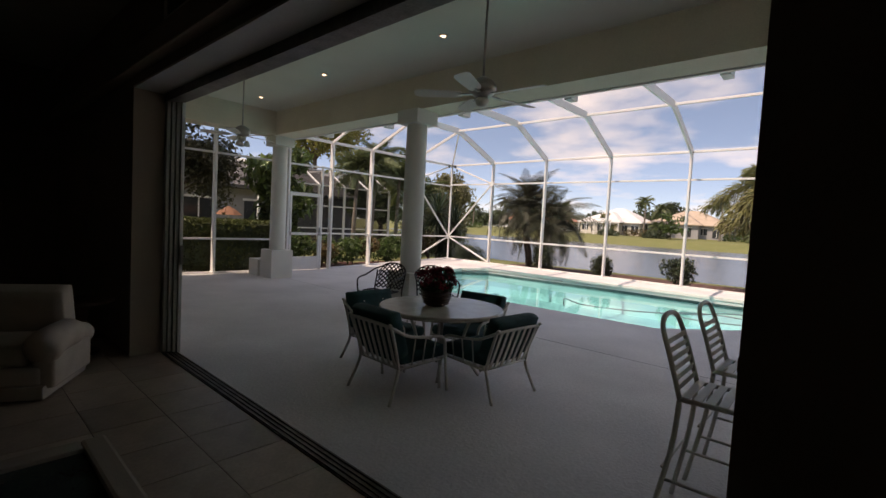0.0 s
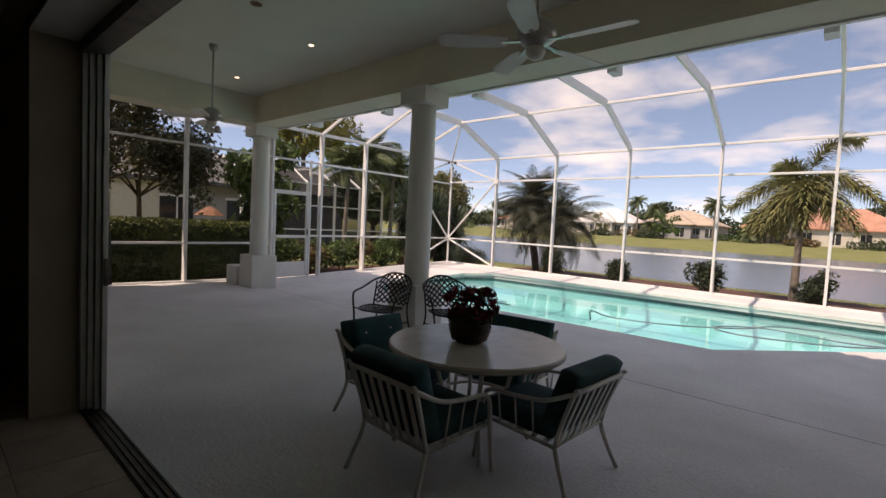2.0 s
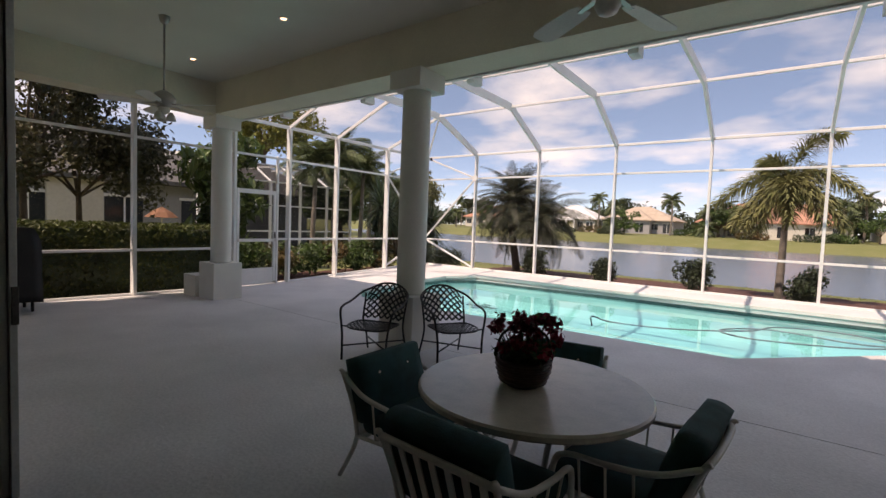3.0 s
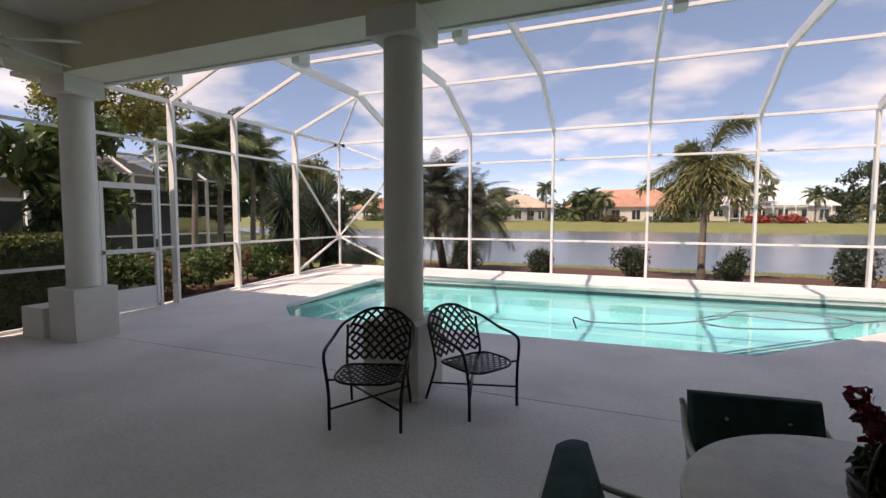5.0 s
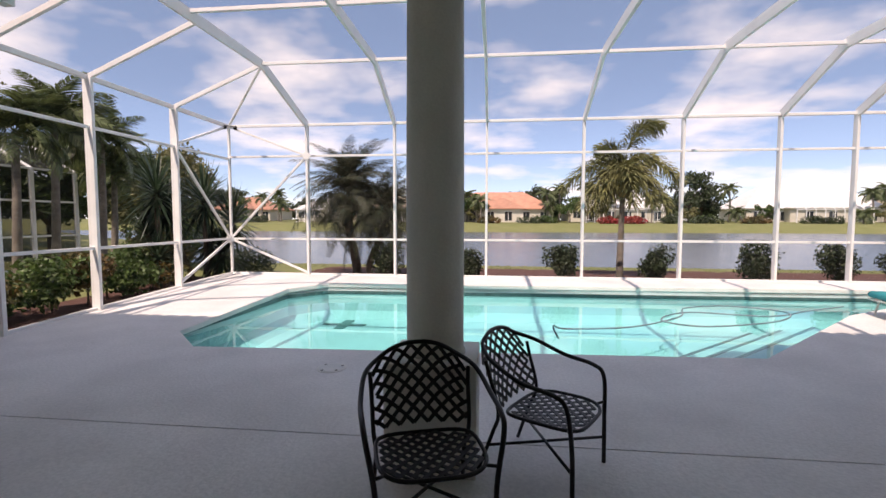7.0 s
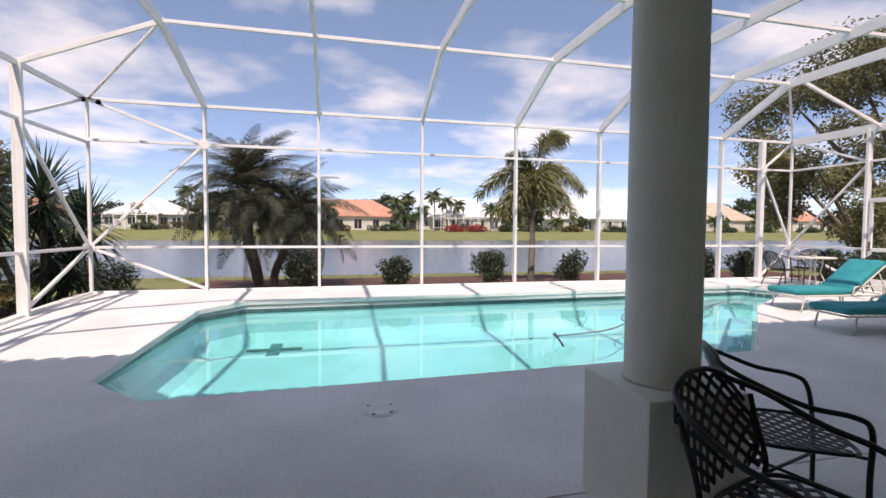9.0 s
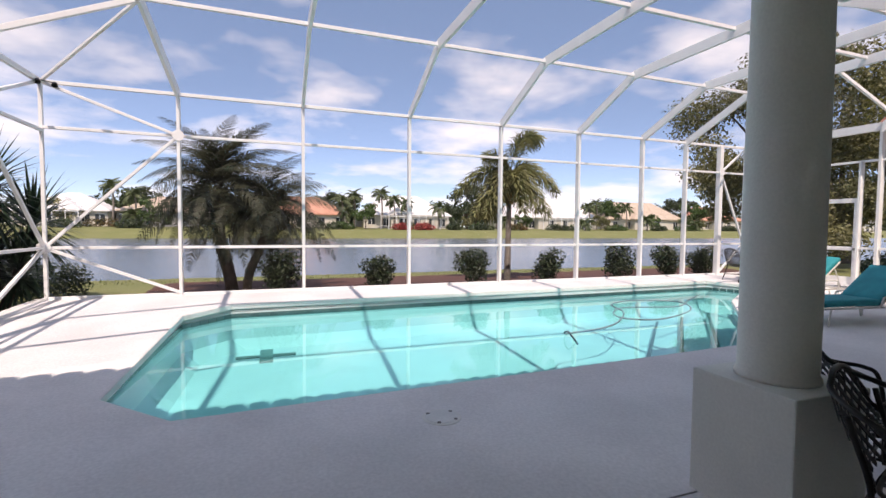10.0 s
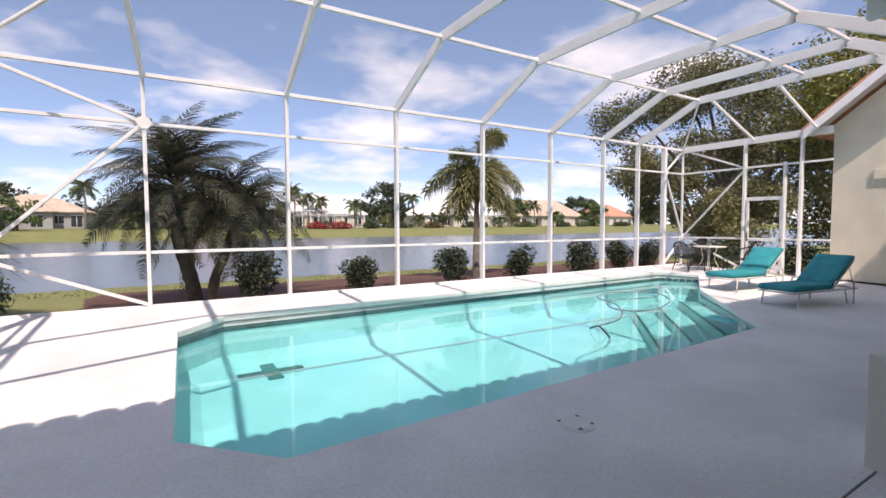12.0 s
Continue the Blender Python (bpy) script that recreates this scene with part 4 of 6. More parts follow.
def strap_chair(m, label):
    """Black metal armchair woven with straps: a hoop back that runs down into the arms and front legs; faces +y."""
    c = thing("strap_chair", label, "chair", m, "black patio chairs")
    w, seat = 0.27, 0.40

    def back_at(u, t):
        """A point of the curved back: u across from -1 to 1, t up from 0 to 1."""
        y = -0.235 - 0.02 - 0.15 * t - 0.06 * (1 - u * u)
        return Vector((w * (1.0 + 0.05 * t) * u, y + 0.05, seat + 0.02 + 0.41 * t * (1 - 0.30 * abs(u) ** 2.4)))
    hoop = [(0.28, 0.245, 0.0), (0.285, 0.24, 0.30), (0.325, 0.22, 0.55), (0.338, 0.14, 0.615), (0.342, -0.05, 0.645), (0.31, -0.26, 0.725)]
    arch = [tuple(back_at(u, 1.0) + Vector((0, -0.0, 0.012))) for u in (0.75, 0.5, 0.25, 0.0, -0.25, -0.5, -0.75)]
    line = smooth_path(hoop + arch + [(-x, y, z) for x, y, z in reversed(hoop)], 5)
    part("arm_frame", tube(line, 0.0135, seg=10), "blackmetal", c, "bent tube forming back, arms and front legs", smooth=True)
    for s in (-1, 1):
        part("rear_leg", tube(smooth_path([(s * 0.27, -0.37, 0.0), (s * 0.255, -0.28, 0.25), (s * w, -0.23, seat), (s * w * 1.03, -0.29, 0.62), (s * 0.285, -0.315, 0.71)], 5), 0.0125), "blackmetal", c, smooth=True)
    ring = [(w * math.copysign(abs(math.cos(a)) ** 0.5, math.cos(a)), 0.015 + 0.245 * math.copysign(abs(math.sin(a)) ** 0.6, math.sin(a)), seat - 0.02 * math.sin(a) ** 2 + 0.0) for a in np.linspace(0, 2 * math.pi, 40, endpoint=False)]
    part("seat_ring", tube(ring, 0.011, closed=True, seg=8), "blackmetal", c, smooth=True)
    for s in (-1, 1):
        part("stay", tube([(s * 0.245, 0.2, seat - 0.01), (s * 0.285, 0.235, seat + 0.0)], 0.009), "blackmetal", c, smooth=True)
        part("stretcher", tube([(s * 0.258, -0.305, 0.17), (-s * 0.277, 0.24, 0.17)], 0.0095), "blackmetal", c, smooth=True)

    def ribbon(pts, wid, bm, nrm):
        prev = None
        for i, p in enumerate(pts):
            d = (pts[min(i + 1, len(pts) - 1)] - pts[max(i - 1, 0)]).normalized()
            sd = d.cross(nrm).normalized() * wid / 2
            q = [bm.verts.new(p + sd + nrm * 0.0025), bm.verts.new(p - sd + nrm * 0.0025), bm.verts.new(p - sd - nrm * 0.0025), bm.verts.new(p + sd - nrm * 0.0025)]
            if prev:
                for k in range(4):
                    bm.faces.new((prev[k], prev[(k + 1) % 4], q[(k + 1) % 4], q[k]))
            prev = q
    # woven back and seat: diagonal straps both ways
    for sgn in (-1, 1):
        for k in range(13):
            base = -1.8 + k * 0.3
            pts = []
            for i in range(15):
                t = i / 14
                u = base + (t - 0.5) * 1.5 * sgn
                if -1 <= u <= 1:
                    pts.append(back_at(u, t) + Vector((0, 0.002 * sgn, 0)))
            if len(pts) > 1:
                bm = bmesh.new()
                ribbon(pts, 0.022, bm, Vector((0, 1, 0.15)).normalized())
                part("back_strap", bm, "strap", c)
        for k in range(15):
            base = -0.49 + k * 0.07
            pts = []
            for i in range(13):
                t = -0.24 + i * 0.04
                u = base + sgn * t * 0.9
                lim = w * max(0.0, 1 - (abs(t) / 0.245) ** 3.3) ** 0.3
                if abs(u) <= lim:
                    dip = 0.025 * (1 - (u / w) ** 2) * (1 - (t / 0.25) ** 2)
                    pts.append(Vector((u, 0.015 + t, seat - dip + 0.002 * sgn - 0.02 * (t / 0.25) ** 2)))
            if len(pts) > 1:
                bm = bmesh.new()
                ribbon(pts, 0.022, bm, Vector((0, 0, 1)))
                part("seat_strap", bm, "strap", c)
    return c


bc = strap_chair(facing(-5.31, 4.87, 0.305, -0.952), "black metal armchair with woven strap seat and back, before the column")
tagged(copy_thing(bc, facing(-4.62, 5.49, 0.867, -0.5)), "black metal armchair with woven strap seat, turned aside by the column")


def bar_stool(m, label):
    """White bar stool with flat vinyl slats and a hooped slatted back; faces +y."""
    c = thing("bar_stool", label, "bar stool", m, "stools at the bar")
    for s in (-1, 1):
        part("rear_leg", tube(smooth_path([(s * 0.25, -0.29, 0.0), (s * 0.20, -0.21, 0.45), (s * 0.185, -0.19, 0.72)], 4), 0.0135), "whitemetal", c, smooth=True)
        part("front_leg", tube(smooth_path([(s * 0.24, 0.27, 0.0), (s * 0.20, 0.21, 0.45), (s * 0.19, 0.19, 0.70)], 4), 0.0135), "whitemetal", c, smooth=True)
        part("seat_rail", tube([(s * 0.19, -0.19, 0.72), (s * 0.19, 0.15, 0.725), (s * 0.19, 0.22, 0.70)], 0.0135), "whitemetal", c, smooth=True)
        part("side_stretcher", tube([(s * 0.216, -0.235, 0.30), (s * 0.213, 0.235, 0.30)], 0.009), "whitemetal", c, smooth=True)
    hoop = smooth_path([(-0.19, -0.19, 0.72), (-0.185, -0.25, 0.92), (-0.165, -0.30, 1.06), (-0.08, -0.315, 1.115), (0.08, -0.315, 1.115), (0.165, -0.30, 1.06), (0.185, -0.25, 0.92), (0.19, -0.19, 0.72)], 5)
    part("back_hoop", tube(hoop, 0.0135), "whitemetal", c, smooth=True)
    part("front_stretcher", tube([(-0.215, 0.235, 0.26), (0.215, 0.235, 0.26)], 0.009), "whitemetal", c, smooth=True)
    part("rear_stretcher", tube([(-0.218, -0.24, 0.36), (0.218, -0.24, 0.36)], 0.009), "whitemetal", c, smooth=True)
    for k in range(6):
        z = 0.77 + k * 0.045
        y = -0.19 - 0.06 * (z - 0.72) / 0.2
        part("back_slat", bar((-0.186, y, z), (0.186, y, z), 0.006, 0.03), "whitemetal", c)
    for k in range(7):
        y = -0.165 + k * 0.055
        part("seat_slat", bar((-0.19, y, 0.732), (0.19, y, 0.732), 0.04, 0.007), "whitemetal", c)
    return c


st = bar_stool(facing(0.14, 2.61, 1, 0.03), "white metal bar stool with vinyl slats by the bar's end")
tagged(copy_thing(st, facing(0.14, 3.35, 1, 0.0)), "white metal bar stool with vinyl slats, at the bar's middle")
counter = thing("bar_counter", "patio bar with a pale top, brown wood edge and stucco base", "bar counter", pose(0, 0, 0))
part("top", box(0.27, 1.2, 2.10, 4.80, 1.0, 1.05, bevel=0.006), "laminate", counter)
part("edge", box(0.24, 0.27, 2.08, 4.82, 0.985, 1.048, bevel=0.004), "barwood", counter, "brown wooden edge")
part("edge", box(0.272, 1.2, 2.068, 2.098, 0.985, 1.048, bevel=0.004), "barwood", counter, "brown wooden edge")
part("base", box(0.70, 1.15, 2.15, 4.75, -0.06, 1.0), "stucco", counter)
pl = thing("bar_plant", "dark broad-leaved potted plant standing on the bar", "potted plant", pose(0.55, 4.3, 1.05))
part("pot", lathe([(0.08, 0.0), (0.11, 0.12), (0.115, 0.15), (0.10, 0.15), (0.095, 0.13)], 24), "pot", pl, smooth=True)
v, f = leaves([(0, 0, 0.28, 0.24, 0.24, 0.17)], 130, 0.16, 11, 1.8, 0.3)
raw("foliage", v, f, "darkleaf", pl)


def covered_grill(x, y):
    """A grill under a soft black cover that stops short of the legs."""
    t = thing("grill", "grill under a soft black cover by the side screen", "grill", pose(x, y, deck_z(y)))
    bm = bmesh.new()
    bmesh.ops.create_cube(bm, size=1)
    bmesh.ops.subdivide_edges(bm, edges=bm.edges, cuts=9, use_grid_fill=True)
    for v in bm.verts:
        u, w, h = v.co.x * 2, v.co.y * 2, v.co.z + 0.5
        sag = 1 - 0.22 * max(0.0, (h - 0.72) / 0.28) ** 2
        flare = 1 + 0.05 * (1 - h)
        v.co = (0.30 * u * sag * flare, 0.55 * w * (1 - 0.10 * max(0.0, (h - 0.75) / 0.25) ** 2) * flare, 0.14 + 1.12 * h + 0.03 * (1 - w * w))
        v.co += Vector((0.02 * noise.noise((w * 4, h * 2, u)), 0.02 * noise.noise((u * 4, h * 2, w + 5)), 0.012 * noise.noise((u * 3, w * 3, 2))))
    part("cover", bm, "cover", t, smooth=True)
    for sx in (-0.24, 0.24):
        for sy in (-0.46, 0.46):
            part("leg", tube([(sx, sy, 0.0), (sx, sy, 0.3)], 0.022), "blackmetal", t, smooth=True)


covered_grill(-10.85, 2.42)


def lounger(m, label, colour):
    """White tubular chaise with its head end raised; the foot is at -y, the head at +y."""
    c = thing("sun_lounger", label, "sun lounger", m, "sun loungers by the pool")
    for s in (-1, 1):
        part("side_rail", tube([(s * 0.30, -0.95, 0.27), (s * 0.30, 0.95, 0.27)], 0.016), "whitemetal", c, smooth=True)
        part("foot_leg", tube(smooth_path([(s * 0.30, -0.80, 0.27), (s * 0.31, -0.86, 0.0)], 3), 0.014), "whitemetal", c, smooth=True)
        part("head_leg", tube(smooth_path([(s * 0.30, 0.55, 0.27), (s * 0.31, 0.62, 0.0)], 3), 0.014), "whitemetal", c, smooth=True)
        part("armrest", tube(smooth_path([(s * 0.36, 0.72, 0.0), (s * 0.36, 0.70, 0.38), (s * 0.36, 0.62, 0.44), (s * 0.36, 0.2, 0.44), (s * 0.36, 0.12, 0.40), (s * 0.33, 0.12, 0.27)], 4), 0.014), "whitemetal", c, smooth=True)
        part("back_rail", tube([(s * 0.30, 0.15, 0.29), (s * 0.30, 0.80, 0.80)], 0.015), "whitemetal", c, smooth=True)
        part("prop", tube([(s * 0.27, 0.70, 0.70), (s * 0.27, 0.9, 0.28)], 0.009), "whitemetal", c, smooth=True)
    for y in (-0.95, 0.95):
        part("end_rail", tube([(-0.30, y, 0.27), (0.30, y, 0.27)], 0.015), "whitemetal", c, smooth=True)
    for k in range(9):
        y = -0.85 + k * 0.12
        part("slat", bar((-0.29, y, 0.285), (0.29, y, 0.285), 0.045, 0.006), "whitemetal", c)
    part("mattress", cushion(0.62, 1.14, 0.10, 0.015, (0, -0.40, 0.345)), colour, c, "turquoise canvas pad", smooth=True)
    part("back_pad", cushion(0.62, 0.84, 0.10, 0.015), colour, c, "raised turquoise back pad", smooth=True, m=pose(0, 0.475, 0.605, 38.5))
    return c


lo = lounger(facing(0.90, 8.55, 0.99, -0.15), "white metal sun lounger with a turquoise pad, in the shade", "teal")
tagged(copy_thing(lo, facing(1.72, 10.0, 0.99, -0.10)), "white metal sun lounger with a sunlit turquoise pad")

# small table set in the far corner
cafe = thing("cafe_table", "small round white patio table in the cage corner", "table", pose(4.05, 12.1, deck_z(12.1)))
part("tabletop", lathe([(0.42, 0.68), (0.44, 0.69), (0.44, 0.705), (0.42, 0.712), (0.05, 0.714)], 36), "whitemetal", cafe)
for a in (0.4, 2.0, 3.54, 5.1):
    part("leg", tube([(0.2 * math.cos(a), 0.2 * math.sin(a), 0.68), (0.14 * math.cos(a), 0.14 * math.sin(a), 0.35), (0.3 * math.cos(a), 0.3 * math.sin(a), 0)], 0.014), "whitemetal", cafe, smooth=True)
for x, y, fx, fy in ((3.45, 12.3, 1, -0.2), (4.3, 11.5, -0.3, 1), (4.55, 12.6, -1, -0.5)):
    tagged(copy_thing(bc, facing(x, y, fx, fy, deck_z(y) - 0.002)), "black strap armchair at the small corner table", group="chairs in the corner")
jug = thing("jug", "small glass jug on the corner table", "jug", pose(4.05, 12.1, deck_z(12.1) + 0.714))
part("body", lathe([(0.05, 0), (0.065, 0.05), (0.05, 0.14), (0.055, 0.18), (0.05, 0.18), (0.04, 0.14)], 20), "brass", jug, smooth=True)

# ---- ceiling fans, downlights ----


def ceiling_fan(x, y, z, angle, label, kit):
    c = thing("ceiling_fan", label, "ceiling fan", pose(x, y, z, 0, 0, angle), "patio fans")
    top = CEIL - z
    part("canopy", lathe([(0.02, top - 0.10), (0.05, top - 0.07), (0.065, top - 0.01), (0.065, top + 0.004)], 24), "brass", c, smooth=True)
    part("rod", tube([(0, 0, 0.12), (0, 0, top - 0.06)], 0.012), "brass", c, smooth=True)
    part("motor", lathe([(0.03, 0.18), (0.10, 0.14), (0.135, 0.09), (0.135, 0.03), (0.10, 0.0), (0.06, -0.03)], 32), "brass", c, smooth=True)
    part("hub", lathe([(0.06, -0.03), (0.07, -0.06), (0.05, -0.10), (0.02, -0.115)], 24), "fanblade", c, smooth=True)
    for k in range(5):
        a = k * 2 * math.pi / 5
        m = Matrix.Rotation(a, 4, "Z")
        bm = bar((0.10, 0, 0.01), (0.24, 0, 0.0), 0.035, 0.012)
        bmesh.ops.transform(bm, matrix=m, verts=bm.verts)
        arm = part("blade_arm", bm, "brass", c)
        bm = bmesh.new()
        prof = [(0.20, 0.045), (0.26, 0.062), (0.55, 0.075), (0.63, 0.072), (0.67, 0.05), (0.68, 0.0)]
        pts = [(r, w) for r, w in prof] + [(r, -w) for r, w in reversed(prof[:-1])]
        up = [bm.verts.new((r, w * math.cos(0.2), w * math.sin(0.2) + 0.006)) for r, w in pts]
        dn = [bm.verts.new((r, w * math.cos(0.2), w * math.sin(0.2) - 0.002)) for r, w in pts]
        bm.faces.new(up)
        bm.faces.new(dn[::-1])
        for i in range(len(pts)):
            j = (i + 1) % len(pts)
            bm.faces.new((up[i], dn[i], dn[j], up[j]))
        bmesh.ops.transform(bm, matrix=m, verts=bm.verts)
        part("blade", bm, "fanblade", c)
    if kit:
        for k in range(3):
            a = k * 2.09 + 0.4
            part("lamp_shade", lathe([(0.02, -0.09), (0.045, -0.13), (0.06, -0.19), (0.055, -0.19), (0.04, -0.13)], 16, at=(0.08 * math.cos(a), 0.08 * math.sin(a), 0.0)), "fanblade", c, smooth=True)
    return c


ceiling_fan(-2.31, 3.52, 2.81, 3, "white five-bladed ceiling fan on a rod over the table", False)
ceiling_fan(-7.86, 3.60, 2.92, 30, "white five-bladed ceiling fan with a small light kit", True)


def downlight(x, y, lit=True):
    c = thing("downlight", "small round recessed downlight, lit" if lit else "small round brown ceiling speaker", "downlight", pose(x, y, CEIL), "ceiling downlights")
    part("trim_ring", lathe([(0.038, -0.002), (0.065, -0.010), (0.07, -0.004), (0.07, 0.001)], 24), "trimwhite" if lit else "barwood", c, smooth=True)
    part("bulb", lathe([(0.037, -0.004), (0.025, -0.007), (0.005, -0.008)], 20), "lamp" if lit else "wood", c)


for x, y in ((-6.61, 4.45), (-9.17, 4.55), (-3.75, 4.42)):
    downlight(x, y)
downlight(-6.03, 3.34, False)

# ---- inside the room ----


def armchair():
    c = thing("armchair", "plump cream upholstered armchair with rolled arms in the dark room", "armchair", facing(-4.45, 0.28, 0.85, -0.5) @ Matrix.Scale(0.86, 4))
    part("base", box(-0.40, 0.40, -0.40, 0.40, 0.12, 0.30, bevel=0.04), "sofa", c, smooth=True)
    part("seat_cushion", cushion(0.56, 0.66, 0.18, 0.04, (0, 0.05, 0.39)), "sofa", c, smooth=True)
    part("backrest", cushion(0.66, 0.66, 0.24, 0.04), "sofa", c, smooth=True, m=pose(0, -0.36, 0.60, 78))
    for s in (-1, 1):
        part("arm", tube(smooth_path([(s * 0.40, -0.42, 0.42), (s * 0.41, -0.1, 0.50), (s * 0.41, 0.25, 0.50), (s * 0.40, 0.42, 0.44)], 4), [0.11] * 4 + [0.14] * 5 + [0.15] * 3 + [0.12], seg=14), "sofa", c, smooth=True)
        part("arm_panel", box(s * 0.41 - 0.09, s * 0.41 + 0.09, -0.38, 0.38, 0.10, 0.44, bevel=0.03), "sofa", c, smooth=True)
        for y in (-0.32, 0.32):
            part("leg", lathe([(0.02, 0.0), (0.03, 0.06), (0.035, 0.13)], 12, at=(s * 0.36, y, 0)), "wood", c)
    part("skirt", box(-0.44, 0.44, -0.42, 0.44, 0.02, 0.14, bevel=0.01), "sofa", c)
    return c


armchair()
side = thing("side_table", "small dark wooden side table by the wall", "side table", pose(-5.25, 0.86, 0))
part("top", lathe([(0.26, 0.52), (0.28, 0.53), (0.28, 0.55), (0.26, 0.56)], 32), "wood", side)
part("stem", lathe([(0.16, 0.0), (0.16, 0.03), (0.05, 0.07), (0.04, 0.3), (0.07, 0.45), (0.12, 0.52)], 24), "wood", side, smooth=True)
ct = thing("coffee_table", "low dark coffee table with a carved light rim", "coffee table", pose(-1.56, -0.07, 0))
part("top", box(-0.40, 0.40, -0.40, 0.40, 0.37, 0.40, bevel=0.005), "stone_top", ct, "dark green stone top")
for a, b, c, d in ((-0.50, 0.50, 0.40, 0.50), (-0.50, 0.50, -0.50, -0.40), (-0.50, -0.40, -0.40, 0.40), (0.40, 0.50, -0.40, 0.40)):
    part("rim", box(a, b, c, d, 0.33, 0.42, bevel=0.015), "inwall", ct)
for x in (-0.42, 0.42):
    for y in (-0.42, 0.42):
        part("leg", lathe([(0.03, 0.0), (0.05, 0.05), (0.035, 0.15), (0.055, 0.34)], 16, at=(x, y, 0)), "wood", ct, smooth=True)

# ---- planting ----


def leaf_thing(name, label, category, at, blobs, count, size, material, seed, aspect=2.0, trunk=None, group="", droop=0.0, part_name="foliage", hollow=0.55):
    t = thing(name, label, category, pose(*at), group)
    if trunk:
        for pts, rad in trunk:
            part("trunk" if pts is trunk[0][0] else "limb", tube(smooth_path(pts, 4), [rad[0] + (rad[1] - rad[0]) * i / (4 * (len(pts) - 1)) for i in range(4 * (len(pts) - 1) + 1)], seg=9), "bark", t, smooth=True)
    v, f = leaves(blobs, count, size, seed, aspect, droop, hollow)
    raw(part_name, v, f, material, t)
    return t


def gz(x, y):
    return ground_z(x, y)


def frond_mesh(length, arch, leaflets, llen, seed, width=0.03, droop=0.5):
    """One feather frond, growing along +x from its foot."""
    g = random.Random(seed)
    verts, faces = [], []

    def rachis(t):
        return Vector((length * (t - 0.18 * arch * t * t), 0, length * arch * (0.55 * t - 0.95 * t * t)))
    pts = [rachis(i / 10) for i in range(11)]
    for i, p in enumerate(pts):
        r = 0.022 * length / 2.2 * (1 - 0.85 * i / 10)
        verts += [p + Vector((0, r, 0)), p + Vector((0, -r, 0)), p + Vector((0, 0, -r))]
        if i:
            a, b = 3 * (i - 1), 3 * i
            faces += [(a, a + 1, b + 1, b), (a + 1, a + 2, b + 2, b + 1), (a + 2, a, b, b + 2)]
    for i in range(leaflets):
        t = 0.12 + 0.88 * (i + g.random() * 0.5) / leaflets
        p, d = rachis(t), (rachis(min(1, t + 0.02)) - rachis(t - 0.02)).normalized()
        for s in (-1, 1):
            ln = llen * math.sin(math.pi * min(1, 0.18 + 0.8 * t)) ** 0.6 * (0.8 + 0.4 * g.random())
            out = (Vector((0, s, 0)) * 0.85 + d * (0.55 + 0.3 * t) + Vector((0, 0, 0.15 * g.random() - 0.05))).normalized()
            mid = p + out * ln * 0.5
            tip = p + out * ln + Vector((0, 0, -droop * ln))
            w = d * width * 0.5
            k = len(verts)
            verts += [p - w, p + w, mid + w * 1.2, mid - w * 1.2, tip]
            faces += [(k, k + 1, k + 2, k + 3), (k + 3, k + 2, k + 4)]
    me = bpy.data.meshes.new("frond")
    me.from_pydata([tuple(v) for v in verts], [], faces)
    me.update()
    return me


def palm(label, at, trunks, meshes, fronds, material, seed, low=-35, high=80, bark="palmbark", group="", category="palm tree"):
    """trunks: lists of points from the foot to the crown, with the radii there."""
    g = random.Random(seed)
    t = thing("palm_tree", label, category, pose(*at), group)
    for pts, r0, r1 in trunks:
        line = smooth_path(pts, 7)
        n = len(line)
        rr = [(r0 + (r1 - r0) * i / (n - 1)) * (1 + 0.07 * (i % 2)) for i in range(n)]
        part("trunk", tube(line, rr, seg=10), bark, t, smooth=True)
        head = Vector(pts[-1])
        for k in range(fronds):
            u = (k + 0.5) / fronds
            tilt = high + (low - high) * u ** 0.9 + g.uniform(-8, 8)
            me = meshes[g.randrange(len(meshes))]
            s = g.uniform(0.85, 1.1)
            m = Matrix.Translation(head) @ Matrix.Rotation(k * 2.399 + g.uniform(-0.2, 0.2), 4, "Z") @ Matrix.Rotation(-radians(tilt), 4, "Y") @ Matrix.Rotation(g.uniform(-0.9, 0.9), 4, "X") @ Matrix.Scale(s, 4)
            part("frond", me, material, t, m=m)
    return t


def with_mat(me, material):
    me.materials.append(M[material])
    return me


fr_date = [with_mat(frond_mesh(1.95, 0.95, 36, 0.34, k, 0.026, 0.40), "datepalm") for k in range(3)]
fr_queen = [with_mat(frond_mesh(0.95, 0.9, 24, 0.27, 10 + k, 0.036, 0.7), "palmdry") for k in range(3)]
fr_far = [with_mat(frond_mesh(2.6, 0.9, 14, 0.75, 20 + k, 0.16, 0.5), "palmleaf") for k in range(2)]
fr_side = [with_mat(frond_mesh(1.6, 0.85, 28, 0.42, 30 + k, 0.045, 0.5), "palmleaf") for k in range(2)]

# the date palm with two leaning trunks, just past the far wall
palm("dark feathery date palm with a leaning trunk behind the screen", (-8.75, 15.1, -0.15),
     [([(0.0, 0, -0.1), (-0.12, 0.05, 0.6), (-0.30, 0.1, 1.4), (-0.28, 0.1, 2.35)], 0.13, 0.12)], fr_date, 58, "datepalm", 1, -50, 86, "bark")
palm("smaller date palm leaning away beside its twin", (-8.5, 15.2, -0.15),
     [([(0.0, 0, -0.1), (0.06, 0.0, 0.5), (0.30, 0.0, 1.1), (0.50, 0.0, 1.85)], 0.10, 0.08)], fr_date, 38, "datepalm", 2, -50, 75, "bark")
